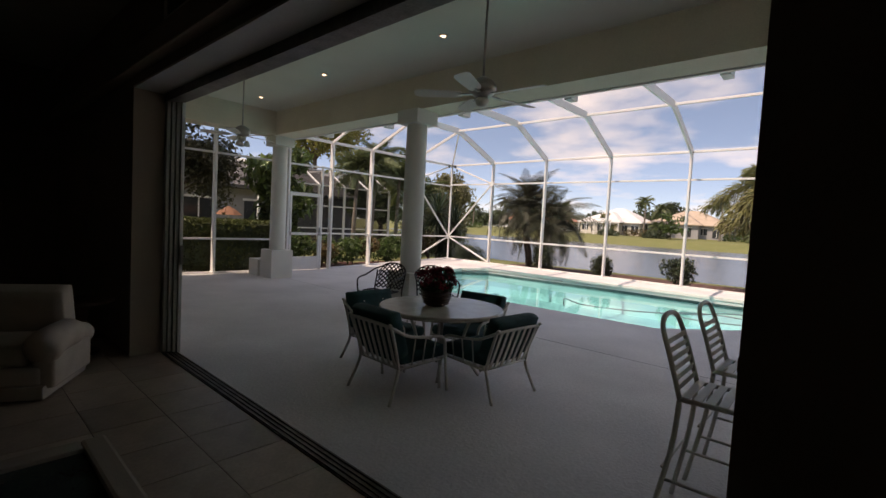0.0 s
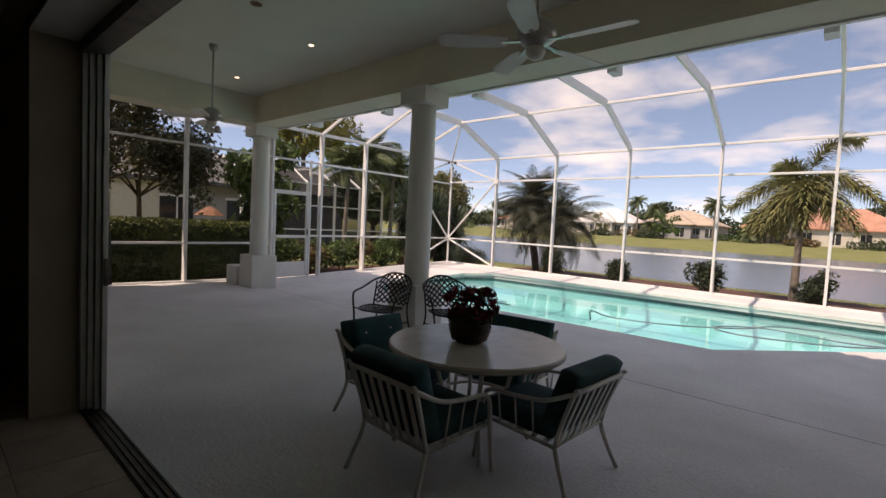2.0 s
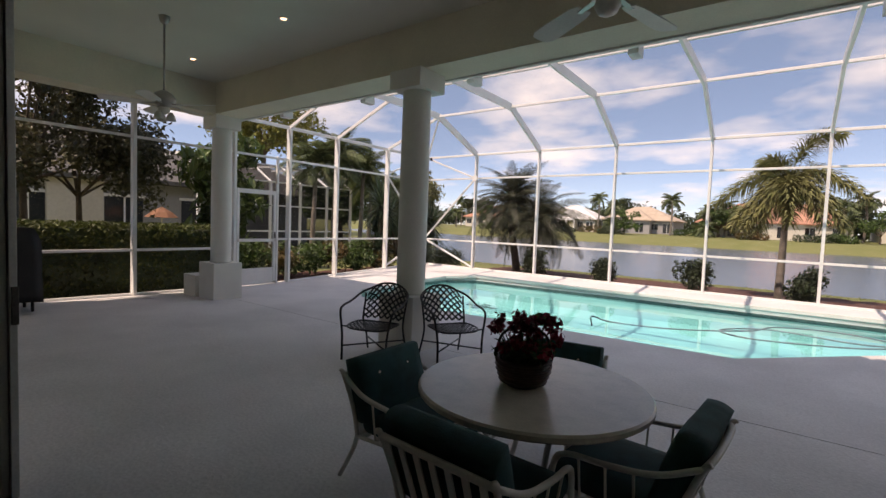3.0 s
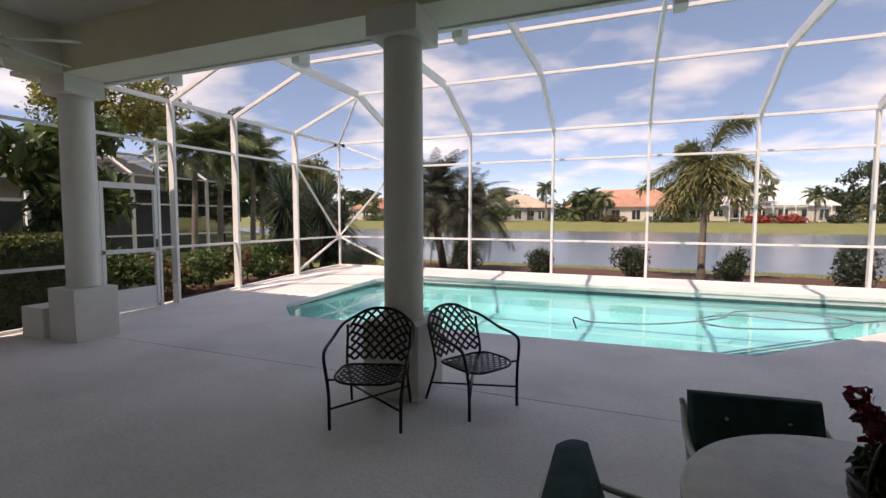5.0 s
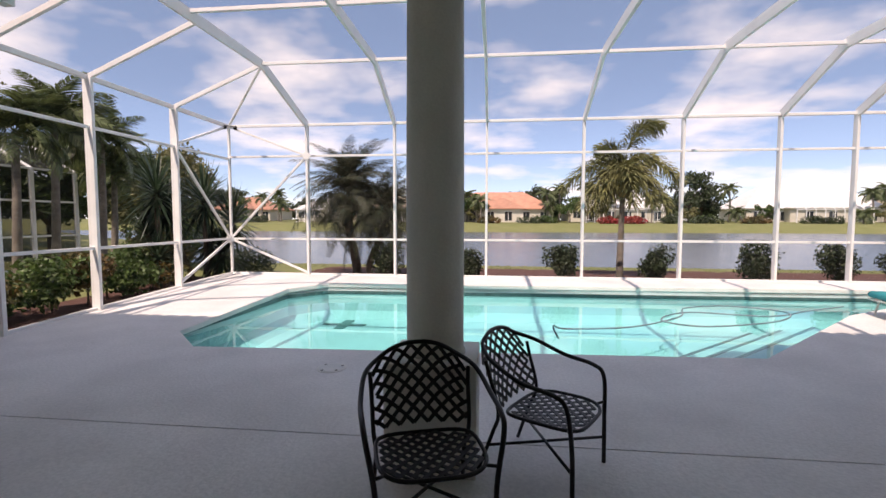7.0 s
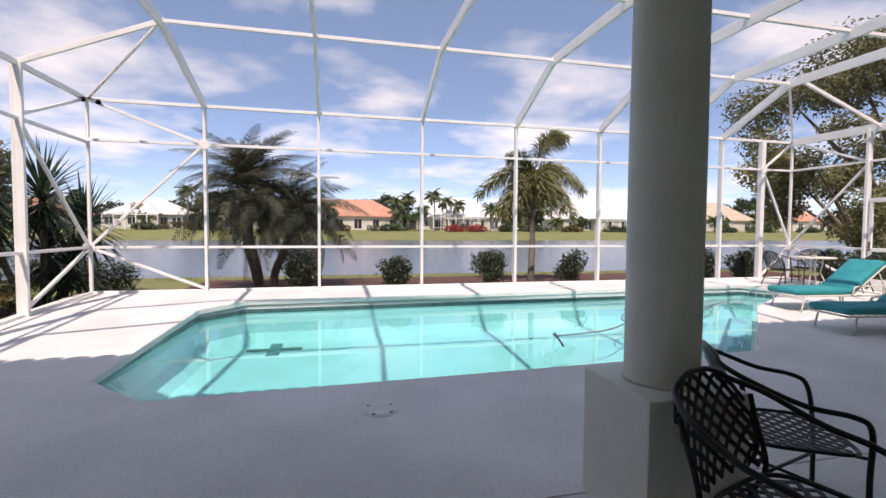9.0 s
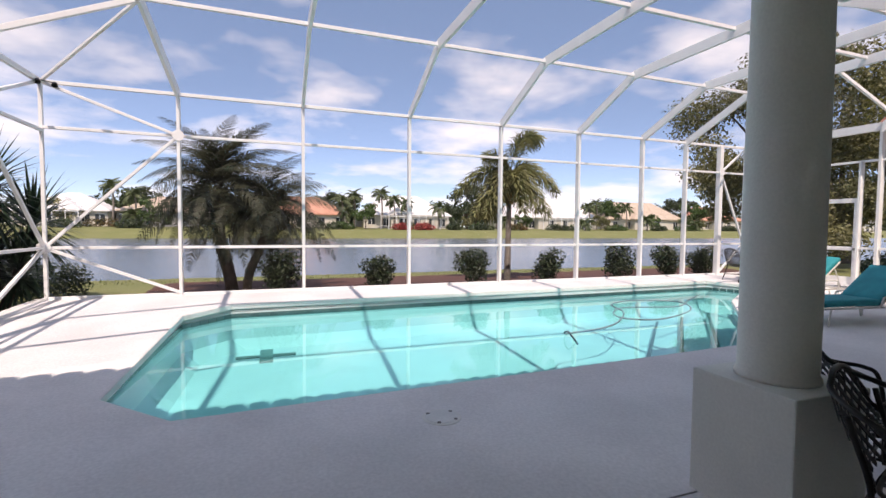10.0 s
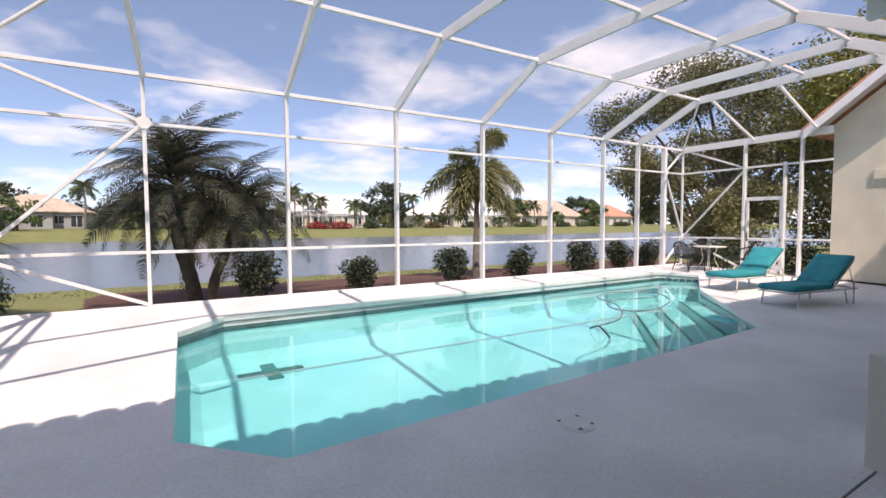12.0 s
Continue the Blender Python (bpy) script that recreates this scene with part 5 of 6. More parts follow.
# the ragged palm cluster with bright fronds
QX, QY = -1.55, 15.75
def foxtail_palm(at, crown, fronds):
    """One trunk and a few heavy bottle-brush fronds: (azimuth, reach, rise, fall) for each."""
    t = thing("palm_tree", "tall foxtail palm with a few heavy bright plumes by the lake", "palm tree", pose(*at))
    line = smooth_path([(0, 0, -0.1), (0.02, 0, crown * 0.4), (0.05, 0, crown)], 9)
    part("trunk", tube(line, [(0.105 - 0.05 * i / (len(line) - 1)) * (1 + 0.06 * (i % 2)) for i in range(len(line))], seg=10), "palmbark", t, smooth=True)
    g = random.Random(31)
    for az, reach, rise, fall in fronds:
        d = Vector((math.cos(radians(az)), math.sin(radians(az)), 0))

        def at_(u):
            return Vector((0.05, 0, crown)) + d * (reach * u ** 1.5) + Vector((0, 0, rise * u - fall * u * u))
        verts, faces = [], []
        for i in range(15):
            p, r = at_(i / 14), 0.02 * (1.1 - i / 14)
            verts += [p + Vector((r, 0, 0)), p + Vector((-r * 0.5, r, 0)), p + Vector((-r * 0.5, -r, 0))]
            if i:
                a, b = 3 * i - 3, 3 * i
                faces += [(a, a + 1, b + 1, b), (a + 1, a + 2, b + 2, b + 1), (a + 2, a, b, b + 2)]
        n = int(260 + 80 * reach)
        for i in range(n):
            u = 0.2 + 0.8 * i / n
            p = at_(u)
            ax = (at_(min(1.0, u + 0.02)) - at_(u - 0.02)).normalized()
            s = ax.cross(Vector((0.3, 0.2, 0.93))).normalized()
            q = s.cross(ax)
            a = i * 2.399 + g.uniform(-0.4, 0.4)
            out = (s * math.cos(a) + q * math.sin(a) + ax * 0.5).normalized()
            ln = 0.47 * (0.55 + 0.45 * math.sin(math.pi * u ** 0.8)) * g.uniform(0.75, 1.15)
            w = out.cross(ax).normalized() * 0.017
            tip = p + out * ln + Vector((0, 0, -0.30 * ln))
            m = p + out * ln * 0.55
            k = len(verts)
            verts += [p - w * 0.5, p + w * 0.5, m + w * 1.3, m - w * 1.3, tip]
            faces += [(k, k + 1, k + 2, k + 3), (k + 3, k + 2, k + 4)]
        raw("frond", verts, faces, "palmdry", t)
    v, f = leaves([(0.05, -0.08, crown - 0.55, 0.17, 0.15, 0.22)], 260, 0.09, 44, 1.4, 0.4)
    raw("fruit_stalks", v, f, "fruit", t, "hanging orange fruit stalks")


foxtail_palm((QX, QY, -0.15), 3.05, ((5, 1.0, 2.9, 1.75), (-6, 1.5, 1.5, 1.9), (177, 1.65, 1.2, 1.75), (200, 0.95, 0.1, 1.3), (-25, 0.8, 0.5, 1.5), (150, 0.75, 1.5, 0.95), (-85, 0.7, 0.6, 1.6), (90, 0.9, 1.0, 1.6), (186, 1.15, 0.6, 1.7), (-14, 1.15, 0.9, 2.0), (-170, 0.6, -0.1, 1.1)))

# round shrubs in the mulch along the lake side
for i, (x, y, r) in enumerate(((-7.77, 14.4, 0.51), (-5.64, 14.4, 0.47), (-3.34, 14.4, 0.57), (-1.03, 14.4, 0.52), (1.27, 14.4, 0.66), (3.15, 14.4, 0.59), (4.48, 14.4, 0.56), (7.6, 14.3, 0.5))):
    z = -0.1
    g = random.Random(40 + i)
    blobs = [(g.uniform(-0.35, 0.35) * r, g.uniform(-0.35, 0.35) * r, 0.08 + r * g.uniform(0.5, 1.35), r * g.uniform(0.4, 0.65), r * g.uniform(0.4, 0.65), r * g.uniform(0.4, 0.6)) for _ in range(7)]
    leaf_thing("shrub", "rounded dark-leaved shrub in the mulch bed", "shrub", (x, y, z), blobs, 2000, 0.085, "darkleaf", 60 + i, 1.9, [([(0, 0, -0.05), (0.02, 0.01, 0.3), (0.05, 0, 0.6)], (0.03, 0.015)), ([(0, 0, 0.1), (-0.1, 0.05, 0.4), (-0.2, 0.1, 0.7)], (0.02, 0.01))], "shrubs on the bank")
for i, (x, y, w) in enumerate(((-12.3, 15.9, 0.7), (-13.6, 16.6, 0.8))):
    leaf_thing("shrub", "low spreading green shrub near the lake", "shrub", (x, y, -0.1), [(-w * 0.5, 0, 0.35, w * 0.5, 0.5, 0.4), (w * 0.4, 0.1, 0.3, w * 0.5, 0.5, 0.35), (0, 0, 0.35, 0.5, 0.5, 0.4)], 2600, 0.07, "darkleaf", 80 + i)


def yucca(at, heads, seed):
    t = thing("yucca", "spiky yucca with dense sword-shaped blades beyond the cage corner", "yucca", pose(*at), "corner yuccas")
    g = np.random.default_rng(seed)
    for hx, hy, hz, ln in heads:
        part("trunk", tube(smooth_path([(hx * 0.3, hy * 0.3, -0.05), (hx * 0.7, hy * 0.7, hz * 0.5), (hx, hy, hz)], 4), 0.06), "bark", t, smooth=True)
        verts, faces = [], []
        for k in range(190):
            a = k * 2.399
            e = math.asin(max(-0.75, 1 - 1.75 * (k + 0.5) / 190))
            d = Vector((math.cos(a) * math.cos(e), math.sin(a) * math.cos(e), math.sin(e)))
            s = d.cross(Vector((0, 0, 1))).normalized() if abs(d.z) < 0.99 else Vector((1, 0, 0))
            L = ln * g.uniform(0.8, 1.1)
            p = Vector((hx, hy, hz)) + Vector((0, 0, -0.25 * (k / 190)))
            i = len(verts)
            verts += [p - s * 0.016, p + s * 0.016, p + d * L * 0.5 + s * 0.026, p + d * L * 0.5 - s * 0.026, p + d * L + Vector((0, 0, -0.18 * L * max(0, math.cos(e))))]
            faces += [(i, i + 1, i + 2, i + 3), (i + 3, i + 2, i + 4)]
        raw("blades", verts, faces, "yucca", t)


yucca((-12.45, 13.8, -0.1), [(0.0, 0.0, 2.15, 1.15), (-0.7, -0.5, 1.9, 1.1), (0.4, 0.6, 1.6, 1.1), (-0.2, 0.5, 1.0, 0.95), (0.35, 0.2, 0.8, 0.85)], 1)
yucca((-12.75, 12.5, -0.1), [(0.0, 0.0, 2.3, 1.1), (-0.5, 0.3, 1.3, 0.85), (0.2, -0.3, 0.8, 0.7)], 2)

# leafy shrubs along the side wall
for i in range(9):
    y = 7.1 + i * 0.62
    g = random.Random(100 + i)
    blobs = [(g.uniform(-0.35, 0.35), g.uniform(-0.3, 0.3), g.uniform(0.3, 0.85), 0.3, 0.3, 0.25) for _ in range(6)]
    leaf_thing("shrub", "knee-high croton shrub with green and rusty leaves in red mulch", "shrub", (-12.5 + g.uniform(-0.15, 0.15), y, -0.08), blobs, 800, 0.12, "leaf_red" if i % 3 == 2 else "leaf", 120 + i, 1.9, [([(0, 0, -0.05), (0, 0, 0.3), (0.05, 0.05, 0.6)], (0.02, 0.01))], "shrubs along the side wall")
# clipped hedge
hg = thing("hedge", "clipped dark green hedge with a sunlit top outside the screen", "hedge", pose(-12.6, 3.75, -0.13))
bm = box(-0.50, 0.50, -3.6, 2.9, 0.0, 1.34)
bmesh.ops.subdivide_edges(bm, edges=bm.edges[:], cuts=5, use_grid_fill=True)
for v in bm.verts:
    v.co += Vector((noise.noise(v.co * 2.0), noise.noise(v.co * 2.3 + Vector((9, 0, 0))), noise.noise(v.co * 1.7 + Vector((0, 7, 0))))) * 0.06
part("core", bm, "darkleaf", hg)
g = np.random.default_rng(8)
blobs = [(sx * 0.5 * g.uniform(0.2, 1), yy, zz, 0.24, 0.3, 0.16) for yy in np.arange(-3.5, 3.0, 0.3) for sx in (-1, 1) for zz in (0.25, 0.6, 0.95, 1.25)]
blobs = [(0.52 * math.copysign(1, b[0]), b[1], b[2], 0.14, 0.3, 0.2) for b in blobs] + [(xx, yy, 1.40, 0.2, 0.22, 0.07) for xx in (-0.4, -0.13, 0.13, 0.4) for yy in np.arange(-3.55, 3.0, 0.24)]
v, f = leaves(blobs, 26000, 0.07, 9, 1.7)
raw("foliage", v, f, "leaf_hedge", hg)


def broad_tree(label, at, h, spread, seed, count=9000, size=0.2, material="leaf", trunk=0.22, lift=0.45, group="", lean=(0, 0)):
    g = random.Random(seed)
    limbs = [([(0, 0, -0.2), (0.05 * h * 0.3, 0, h * lift * 0.5), (lean[0] * 0.4, lean[1] * 0.4, h * lift)], (trunk, trunk * 0.65))]
    blobs = []
    for k in range(9):
        a = k * 2.399 + g.uniform(-0.3, 0.3)
        r = spread * g.uniform(0.25, 0.8)
        z = h * g.uniform(lift + 0.05, 0.92)
        tip = (lean[0] + r * math.cos(a), lean[1] + r * math.sin(a), z)
        limbs.append(([(lean[0] * 0.4, lean[1] * 0.4, h * lift * 0.9), (tip[0] * 0.5, tip[1] * 0.5, (h * lift + z) * 0.5), tip], (trunk * 0.45, trunk * 0.08)))
        for j in range(4):
            blobs.append((tip[0] + g.uniform(-1, 1) * spread * 0.28, tip[1] + g.uniform(-1, 1) * spread * 0.28, z + g.uniform(-0.1, 0.12) * h, spread * g.uniform(0.14, 0.30), spread * g.uniform(0.14, 0.30), h * g.uniform(0.07, 0.15)))
    return leaf_thing("tree", label, "tree", at, blobs, count, size, material, seed, 1.9, limbs, group, part_name="crown", hollow=0.3)


# yard beside the patio: trees, palms, the neighbouring house
broad_tree("dark small-leaved tree with a crooked trunk beside the hedge", (-15.9, 3.8, -0.13), 6.3, 2.8, 11, 19000, 0.14, "yardleaf", 0.10, 0.40)
broad_tree("dark small-leaved tree between the hedge and neighbour", (-16.4, 5.0, -0.13), 5.0, 1.7, 18, 7000, 0.14, "yardleaf", 0.09, 0.45)
broad_tree("dark small-leaved tree by the neighbour's wall", (-17.0, 1.0, -0.13), 6.0, 3.0, 12, 8000, 0.14, "yardleaf", 0.14, 0.35)
leaf_thing("tree", "glossy large-leaved green tree before the neighbour's house", "tree", (-15.6, 8.3, -0.13), [(0, 0, 1.2, 0.8, 0.8, 0.7), (0.2, 0.3, 2.2, 1.0, 1.0, 0.8), (-0.2, -0.2, 3.1, 0.9, 0.9, 0.7), (0.1, 0.5, 3.7, 0.7, 0.7, 0.5)], 2000, 0.34, "leaf_glossy", 13, 2.6, [([(0, 0, -0.1), (0.1, 0, 1.5), (0, 0, 3.2)], (0.09, 0.05))], droop=0.5, part_name="crown")
broad_tree("tall airy tree with yellow-green feathery crown far behind", (-33, 20.6, -0.13), 11.5, 4.5, 14, 8000, 0.30, "leaf_yellow", 0.25, 0.6)
broad_tree("full green tree behind the side yard palms", (-23, 19.5, -0.13), 5.0, 3.0, 15, 9000, 0.24, "leaf", 0.2, 0.3)
broad_tree("leafy garden tree beyond the yucca", (-19.5, 21.5, -0.13), 5.0, 2.6, 16, 9000, 0.2, "oakleaf", 0.15, 0.25)
for i, (x, y, h, n) in enumerate(((-16.5, 12.5, 3.7, 22), (-16.6, 13.6, 4.2, 22), (-16.9, 15.4, 3.9, 22), (-17.6, 16.6, 3.3, 20), (-18.0, 18.4, 3.1, 20))):
    palm("slender palm with a pale trunk beside the neighbour's cage", (x, y, -0.13), [([(0, 0, -0.1), (0.1, 0, h * 0.5), (0.0, 0.15, h)], 0.11, 0.07)], fr_side, n, "palmleaf", 40 + i, -30, 80, group="yard palms")
for i, (x, y, r) in enumerate(((-16.6, 17.3, 0.9), (-18.5, 20.5, 1.4), (-21, 23, 1.6))):
    leaf_thing("shrub", "loose leafy shrub in the side yard", "shrub", (x, y, -0.13), [(0, 0, r * 0.7, r, r, r * 0.7), (0.5, 0.3, r * 0.5, r * 0.7, r * 0.7, r * 0.5)], 1300, 0.2, "leaf_red" if i == 0 else "leaf", 150 + i)
wf = leaf_thing("flowering_shrub", "small shrub with white flowers beyond the screen door", "shrub", (-12.9, 6.75, -0.1), [(0, 0, 0.9, 0.16, 0.16, 0.35)], 130, 0.10, "whiteflower", 17, 1.5, [([(0, 0, -0.05), (0, 0, 0.5), (0, 0, 0.9)], (0.02, 0.01))])


def hip_roof(x0, x1, y0, y1, z, h, over=0.6, thick=0.18):
    bm = bmesh.new()
    x0, x1, y0, y1 = x0 - over, x1 + over, y0 - over, y1 + over
    w = min(x1 - x0, y1 - y0) / 2
    lo_ = [bm.verts.new(p) for p in ((x0, y0, z - thick), (x1, y0, z - thick), (x1, y1, z - thick), (x0, y1, z - thick))]
    up_ = [bm.verts.new(p) for p in ((x0, y0, z), (x1, y0, z), (x1, y1, z), (x0, y1, z))]
    if x1 - x0 > y1 - y0:
        r = [bm.verts.new((x0 + w, (y0 + y1) / 2, z + h)), bm.verts.new((x1 - w, (y0 + y1) / 2, z + h))]
        tops = ((up_[0], up_[1], r[1], r[0]), (up_[1], up_[2], r[1]), (up_[2], up_[3], r[0], r[1]), (up_[3], up_[0], r[0]))
    else:
        r = [bm.verts.new(((x0 + x1) / 2, y0 + w, z + h)), bm.verts.new(((x0 + x1) / 2, y1 - w, z + h))]
        tops = ((up_[0], up_[1], r[0]), (up_[1], up_[2], r[1], r[0]), (up_[2], up_[3], r[1]), (up_[3], up_[0], r[0], r[1]))
    for q in tops:
        bm.faces.new(q)
    for i in range(4):
        bm.faces.new((lo_[i], lo_[(i + 1) % 4], up_[(i + 1) % 4], up_[i]))
    bm.faces.new(lo_[::-1])
    return bm


def house(label, x, y, z, w, d, h, rh, roofing, wall="housewall", windows=5, cage_w=0.0):
    t = thing("house", label, "house", pose(x, y, z), "houses across the lake")
    part("wall", box(-w / 2, w / 2, 0, d, -0.6, h), wall, t)
    part("roof", hip_roof(-w / 2, w / 2, 0, d, h + 0.1, rh), roofing, t)
    part("roof", hip_roof(-w * 0.22, w * 0.22, -2.0, d * 0.6, h + 0.12, rh * 0.7), roofing, t)
    part("wing", box(-w * 0.22, w * 0.22, -2.0, 0.0, -0.6, h), wall, t)
    for i in range(windows):
        u = -w / 2 + (i + 0.5) * w / windows
        yy = -2.0 if abs(u) < w * 0.2 else 0.0
        win_ = part("window", box(u - 0.75, u + 0.75, yy - 0.03, yy + 0.02, 0.3 if i % 2 else 0.9, 2.2), "window", t)
        part("frame", box(u - 0.04, u + 0.04, yy - 0.06, yy - 0.03, 0.3 if i % 2 else 0.9, 2.2), "alu", win_)
        part("frame", box(u - 0.85, u + 0.85, yy - 0.06, yy - 0.02, 2.2, 2.32), "alu", win_)
    if cage_w:
        c0, n = -cage_w / 2, max(3, int(cage_w / 1.6))
        cg = part("pool_cage", box(c0, -c0, -6.0, -5.9, 2.5, 2.62), "alu", t, "white screened pool cage")
        for i in range(n + 1):
            u = c0 + cage_w * i / n
            part("post", box(u - 0.06, u + 0.06, -6.0, -5.88, -0.6, 2.5), "alu", cg)
            part("rafter", bar((u, -5.95, 2.55), (u, -4.4, 3.5), 0.09, 0.09), "alu", cg)
            part("rafter", bar((u, -4.4, 3.5), (u, -1.8, 3.6), 0.09, 0.09), "alu", cg)
        part("rail", box(c0, -c0, -6.0, -5.92, 0.5, 0.58), "alu", cg)
        part("rail", box(c0, -c0, -4.45, -4.35, 3.45, 3.55), "alu", cg)
    return t


def far_z(y):
    return ground_z(0, y)


for x, y, w, h, rh, roofing, wall, cw, lab in (
        (-66, 108, 15, 2.7, 3.2, "roofred", "housewall", 0, "far low house with a terracotta hip roof"),
        (-43, 104, 14, 2.8, 3.4, "roofwhite", "housewall", 9, "far low house with a bright white hip roof"),
        (-28, 107, 15, 2.8, 3.2, "rooftan", "housewall2", 0, "far low house with a pale tan hip roof"),
        (-4, 104, 23, 2.8, 3.9, "roofred", "housewall", 0, "far low house with a terracotta hip roof among palms"),
        (21, 105, 20, 2.9, 4.7, "roofwhite", "housewall", 15, "far house with a white hip roof and screened pool cage"),
        (62, 108, 27, 2.9, 5.4, "roofwhite", "housewall", 14, "far house with a pale roof and screened pool cage"),
        (95, 110, 27, 2.9, 5.2, "rooftan", "housewall", 0, "far house with a peach hip roof"),
        (132, 116, 22, 2.9, 4.6, "roofred", "housewall", 0, "far house with a peach tile roof"),
        (175, 100, 24, 2.9, 4.6, "roofwhite", "housewall", 0, "far pale house beyond the lake")):
    house(lab, x, y, far_z(y), w, 12, h, rh, roofing, wall, 6, cw)

# the neighbour's house and cage beside the yard
nb = thing("house", "neighbouring grey house with a dark shingle roof", "house", pose(-24, 8, -0.13))
part("wall", box(-9, 0, -8, 6.5, -0.1, 3.0), "housewall2", nb)
part("roof", hip_roof(-9, 0, -8, 6.5, 3.1, 2.6), "roofgrey", nb)
part("wing", box(-9, -3.5, 6.5, 12.5, -0.1, 3.0), "housewall2", nb)
part("roof", hip_roof(-9, -3.0, 4.0, 13.0, 3.12, 2.3), "roofgrey", nb)
for yy in (-5.5, -2.5, 0.6, 3.6):
    w_ = part("window", box(-0.02, 0.04, yy - 0.7, yy + 0.7, 0.5, 2.3), "window", nb)
    part("frame", box(0.02, 0.07, yy - 0.8, yy + 0.8, 2.3, 2.42), "alu", w_)
    part("frame", box(0.02, 0.07, yy - 0.03, yy + 0.03, 0.5, 2.3), "alu", w_)
part("wall_light_panel", box(0.0, 0.25, -2.0, -0.2, -0.1, 2.9), "housewall", nb, "pale wall panel")
nc = thing("screen_enclosure", "neighbour's white-framed screened pool cage, dark inside", "pool cage", pose(-19.2, 9.4, -0.13))
for i in range(6):
    y = i * 1.5
    part("post", box(-0.05, 0.05, y - 0.05, y + 0.05, -0.1, 3.2), "alu", nc)
    part("roof_beam", bar((0, y, 3.2), (-1.6, y, 4.1), 0.06, 0.1), "alu", nc)
    part("roof_beam", bar((-1.6, y, 4.1), (-4.6, y, 4.15), 0.06, 0.1), "alu", nc)
for z in (0.08, 1.1, 2.2, 3.2):
    part("rail", box(-0.03, 0.03, 0, 7.5, z - 0.03, z + 0.03), "alu", nc)
part("rail", box(-1.65, -1.55, 0, 7.5, 4.05, 4.12), "alu", nc)
# the cage's shaded interior is put into this screen: high cover, near-black
raw("screen", [(-0.02, 0, 0), (-0.02, 7.5, 0), (-0.02, 7.5, 3.2), (-0.02, 0, 3.2)], [(0, 1, 2, 3)], screenmat("interior_shade_screen", 0.72, 0.02), nc)
raw("screen", [(0, 0, 3.2), (0, 7.5, 3.2), (-1.6, 7.5, 4.1), (-1.6, 0, 4.1)], [(0, 1, 2, 3)], screenmat("dense_roof_screen", 0.65, 0.03), nc)
um = thing("patio_umbrella", "folded-out orange patio umbrella by the neighbour's house", "umbrella", pose(-21.6, 9.1, -0.3))
part("pole", tube([(0, 0, 0), (0, 0, 2.1)], 0.025), "whitemetal", um)
part("canopy", lathe([(0.62, 1.68), (0.64, 1.69), (0.40, 1.90), (0.05, 2.1)], 8), "orange", um)

# the big oak past the end of the pool and trees on the far shore
broad_tree("large spreading live oak with a thick forked trunk on the bank", (19.5, 19.0, -0.4), 11.5, 7.2, 21, 40000, 0.20, "oakleaf", 0.5, 0.13)
broad_tree("leafy tree behind the oak", (24, 15.0, -0.4), 10.5, 6.0, 22, 22000, 0.22, "oakleaf", 0.35, 0.12)
broad_tree("sparse tall tree with feathery twigs by the wing", (16.0, 12.5, -0.2), 11.0, 3.6, 23, 7000, 0.20, "leaf_yellow", 0.2, 0.45)
broad_tree("low dense oak spreading over the bank", (13.5, 17.5, -0.4), 6.2, 4.2, 24, 26000, 0.17, "oakleaf", 0.25, 0.2)
for i, (x, y, r) in enumerate(((7.2, 13.4, 0.8), (8.2, 11.6, 0.8), (10.5, 15.2, 0.9))):
    leaf_thing("shrub", "leafy shrub outside the end screen", "shrub", (x, y, -0.13), [(0, 0, r * 0.6, r * 0.8, r * 0.8, r * 0.6)], 900, 0.12, "darkleaf", 170 + i)

for i, (x, y, h) in enumerate(((-58, 103, 7.5), (-55, 105, 8.0), (-35, 103, 9.5), (-31.5, 103, 8.0), (-20, 101, 9), (-13.5, 102, 7), (-11, 103, 7.5), (-8, 98, 6.5), (6, 103, 8), (9, 106, 9), (14, 101, 9.5), (17, 102, 8.2), (19.5, 101, 7.6), (70, 104, 8), (74, 106, 9), (84, 106, 8), (44, 106, 9), (-75, 108, 9), (-84, 105, 8))):
    palm("distant palm tree on the far shore", (x, y, far_z(y)), [([(0, 0, -0.3), (0.2, 0, h * 0.5 - 0.5), (0.0, 0.2, h - 2.2)], 0.2, 0.14)], fr_far, 15, "palmleaf", 60 + i, -40, 75, group="far palms")
for i, (x, y, h, s, mt) in enumerate(((36, 106, 11, 6.0, "darkleaf"), (41, 112, 8, 4.5, "darkleaf"), (-72, 112, 8, 5, "darkleaf"), (-12, 103, 5.5, 3.5, "leaf"), (83, 112, 8, 5.0, "leaf"), (112, 108, 7, 5.0, "leaf"), (-37, 116, 8, 6, "darkleaf"), (7, 112, 7.5, 5, "darkleaf"), (150, 105, 9, 7, "leaf"), (120, 125, 10, 8, "darkleaf"))):
    broad_tree("distant round-crowned tree on the far shore", (x, y, far_z(y)), h, s, 200 + i, 2600, 0.7, mt, 0.3, 0.3, "far trees")
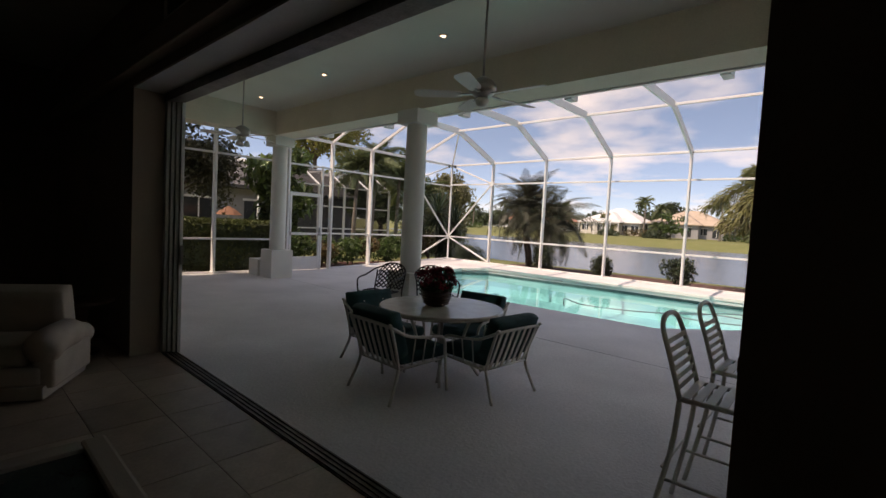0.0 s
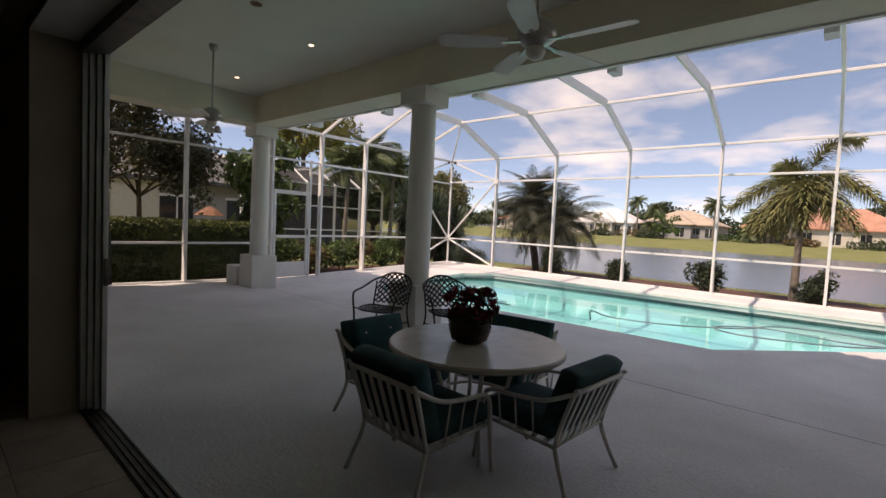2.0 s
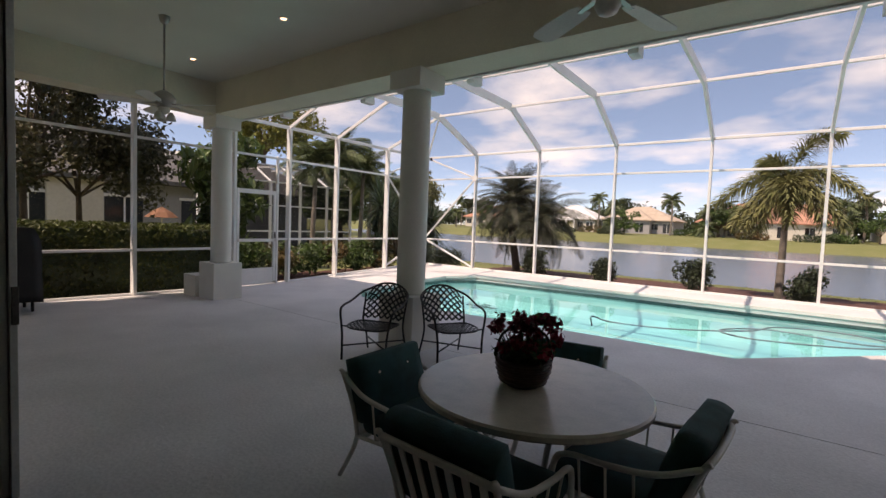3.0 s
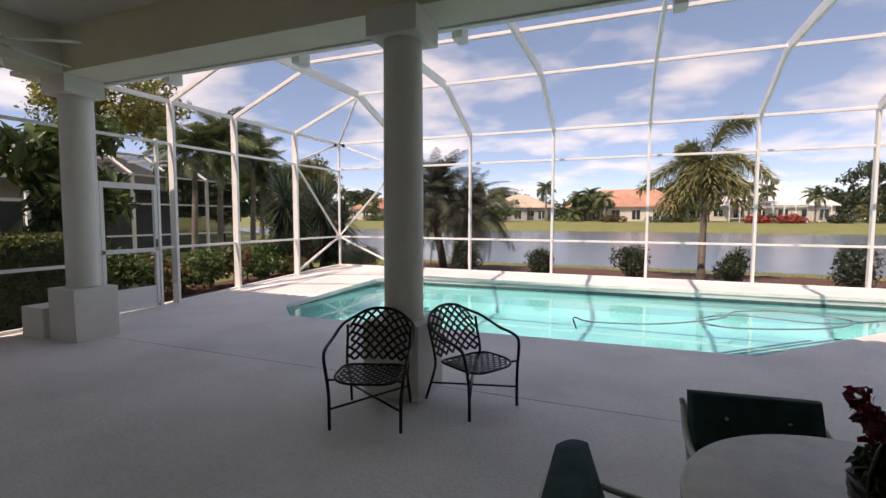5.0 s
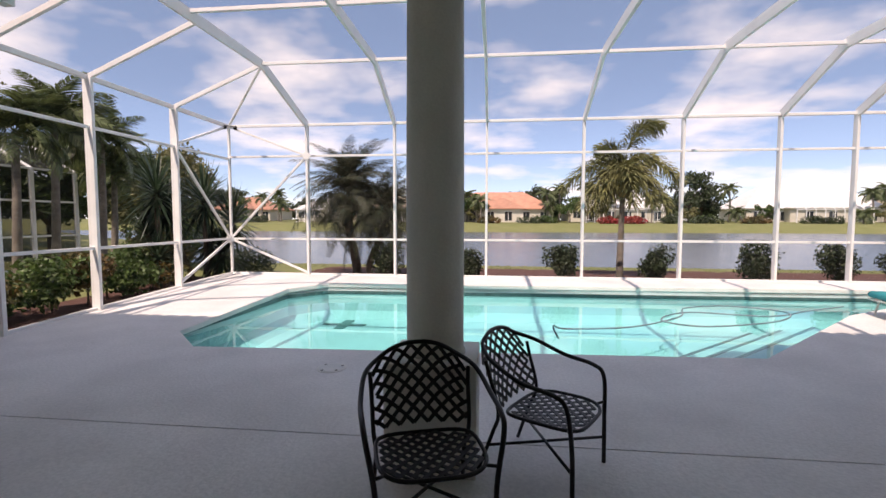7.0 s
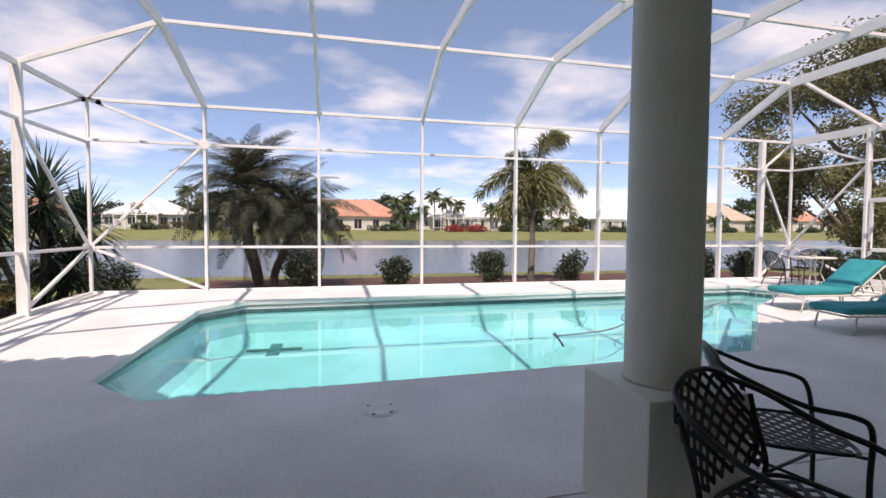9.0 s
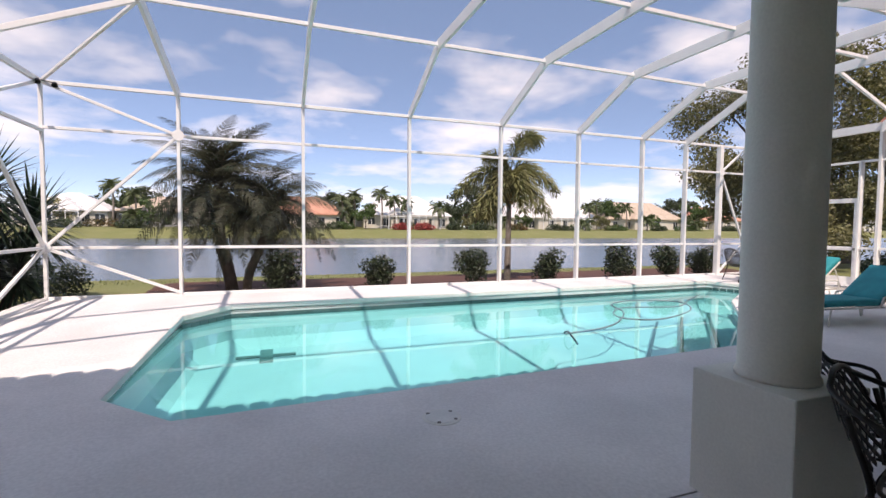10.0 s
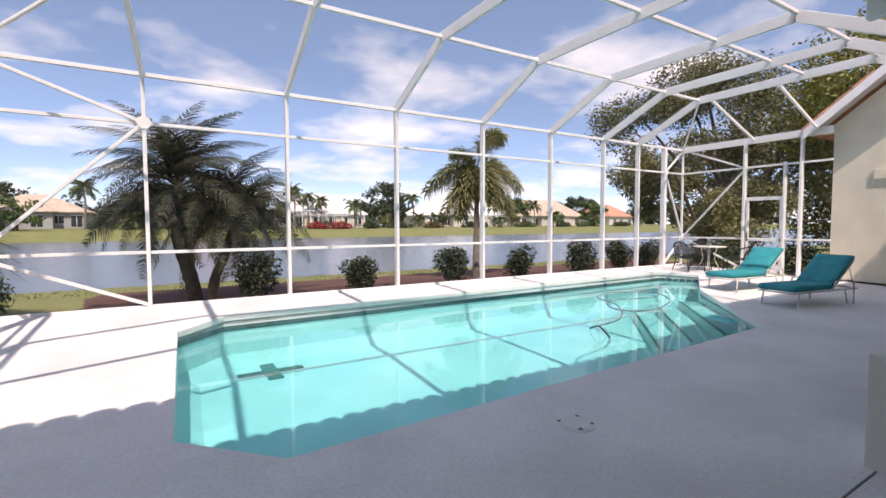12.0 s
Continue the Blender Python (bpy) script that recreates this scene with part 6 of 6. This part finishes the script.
for i, (x, y, w, mt) in enumerate(((-60, 98, 3, "leaf"), (-40, 97, 2.5, "darkleaf"), (-30, 96, 3, "darkleaf"), (-6, 96, 2.6, "leaf_red"), (5, 97, 3, "leaf"), (17, 95, 2.2, "redrubble"), (22, 95, 2.5, "redrubble"), (29, 96, 2.0, "darkleaf"), (36, 97, 3.5, "darkleaf"), (45, 97, 3, "leaf_red"), (56, 98, 3, "darkleaf"), (75, 99, 4, "leaf"), (89, 99, 3, "darkleaf"), (103, 101, 4, "leaf"), (118, 101, 4, "darkleaf"))):
    leaf_thing("shrub", "rounded garden shrub on the far lawn", "shrub", (x, y, far_z(y)), [(-w * 0.5, 0, 0.6, w * 0.5, 1, 0.8), (w * 0.4, 0.2, 0.5, w * 0.5, 1, 0.7), (0, 0, 0.8, w * 0.4, 1, 0.8)], 700, 0.45, mt, 230 + i, group="far shrubs")
# more garden planting along the far shore
g = random.Random(505)
for i in range(34):
    x = -90 + i * 6.4 + g.uniform(-2.5, 2.5)
    y = g.uniform(96, 104)
    h = g.uniform(3.5, 6.8)
    if i % 3 == 0:
        palm("distant bushy palm in a lakeside garden", (x, y, far_z(y)), [([(0, 0, -0.3), (0.1, 0, h * 0.3), (0.0, 0.1, h - 2.2)], 0.18, 0.14)], fr_far, 16, "palmleaf", 300 + i, -40, 75, group="far palms")
    elif i % 3 == 1:
        broad_tree("distant small garden tree on the far shore", (x, y, far_z(y)), h * 0.8, h * 0.5, 330 + i, 1100, 0.5, ("leaf", "oakleaf", "leaf_yellow")[i % 2], 0.15, 0.25, "far trees")
    else:
        w = g.uniform(1.5, 3.5)
        leaf_thing("shrub", "clipped garden shrub on the far lawn", "shrub", (x, y, far_z(y)), [(-w * 0.4, 0, 0.6, w * 0.5, 1, 0.8), (w * 0.4, 0, 0.7, w * 0.5, 1, 0.9)], 450, 0.4, ("leaf", "darkleaf", "leaf_red")[i // 3 % 3], 360 + i, group="far shrubs")
# the wood behind the far houses
g = np.random.default_rng(77)
blobs = []
for k in range(190):
    x = -260 + k * 3.2 + g.uniform(-1.5, 1.5)
    h = 5.5 + 3.5 * g.random() + 1.5 * math.sin(k * 0.4)
    blobs.append((x, 150 + g.uniform(-6, 10), 2.2 + h * 0.35, 4.2, 3.5, h * 0.5))
v, f = leaves(blobs, 60000, 1.1, 78, 1.5, 0.0, 0.3)
tagged(raw("far_woods", v, f, "darkleaf"), "hazy dark green tree line behind the far houses", "woods", kind="stuff")

# grass tufts along the near bank
g = np.random.default_rng(91)
n = 5200
px = g.uniform(-16, 16, n)
py = 18.6 + 3.6 * g.random(n)
verts = np.empty((n, 3, 3))
for i in range(n):
    z = ground_z(px[i], py[i]) - 0.02
    a, h = g.uniform(0, 6.28), g.uniform(0.03, 0.09)
    c, s = 0.02 * math.cos(a), 0.02 * math.sin(a)
    verts[i] = ((px[i] - c, py[i] - s, z), (px[i] + c, py[i] + s, z), (px[i] + g.normal() * 0.05, py[i] + g.normal() * 0.05, z + h))
tagged(raw("grass_tufts", verts.reshape(-1, 3), [(3 * i, 3 * i + 1, 3 * i + 2) for i in range(n)], leafmat("grass_blade", (0.15, 0.18, 0.05), (0.09, 0.12, 0.04))), "rough grass blades on the lake bank", "grass", kind="stuff")

# ---- small pieces of the setting ----
tile_me = bpy.data.meshes.new("tile")
bm = box(-0.0735, 0.0735, -0.006, 0.006, -0.04, 0.035, bevel=0.002)
bm.to_mesh(tile_me)
bm.free()
tile_me.materials.append(M["pooltile"])
for (xa, ya), (xb, yb) in zip(POOL, POOL[1:] + POOL[:1]):
    a, b = Vector((xa, ya)), Vector((xb, yb))
    d = (b - a)
    n = max(1, int(d.length / 0.148))
    u = d.normalized()
    nrm = Vector((u.y, -u.x))
    if nrm.dot(ctr - a) < 0:
        nrm = -nrm
    for i in range(n):
        p = a + u * (d.length * (i + 0.5) / n) + nrm * 0.004
        part("tile", tile_me, None, pool, m=pose(p.x, p.y, min(WATER + 0.02, deck_z(p.y) - 0.05), 0, 0, math.degrees(math.atan2(u.y, u.x))))

ft_me = bpy.data.meshes.new("tile")
bm = box(-0.223, 0.223, -0.223, 0.223, -0.012, 0.0, bevel=0.003)
bm.to_mesh(ft_me)
bm.free()
ft_me.materials.append(M["travertine"])
room = bpy.data.objects["floor_room"]
for i in range(15):
    for j in range(8):
        part("tile", ft_me, None, room, m=pose(-5.6 + i * 0.45, 1.243 - j * 0.45, 0.0))

bt_me = bpy.data.meshes.new("tile")
bm = bmesh.new()
seg = 8
rows_ = []
for y, r in ((0.08, 0.125), (-0.42, 0.105)):
    rows_.append([bm.verts.new((r * math.cos(math.pi * k / seg), y, r * 0.85 * math.sin(math.pi * k / seg))) for k in range(seg + 1)])
    rows_.append([bm.verts.new(((r - 0.016) * math.cos(math.pi * k / seg), y, (r - 0.016) * 0.85 * math.sin(math.pi * k / seg))) for k in range(seg + 1)])
for k in range(seg):
    for a, b in ((0, 2), (3, 1), (1, 0), (2, 3)):
        bm.faces.new((rows_[a][k], rows_[a][k + 1], rows_[b][k + 1], rows_[b][k]))
bmesh.ops.recalc_face_normals(bm, faces=bm.faces)
bm.to_mesh(bt_me)
bm.free()
bt_me.materials.append(M["tile"])
tilt = -math.degrees(math.atan2(7.9 - 3.98, 9.42))
for i in range(68):
    part("tile", bt_me, None, roof, m=pose(-12.4 + i * 0.255, 6.64, 3.975, tilt))
ang = -math.degrees(math.atan(SLOPE))
for j in range(4):
    for i in range(14):
        part("tile", bt_me, None, roof2, m=pose(4.86 + i * 0.255, 10.12 - 0.33 * j, rake_z(10.12 - 0.33 * j) + 0.275, ang))
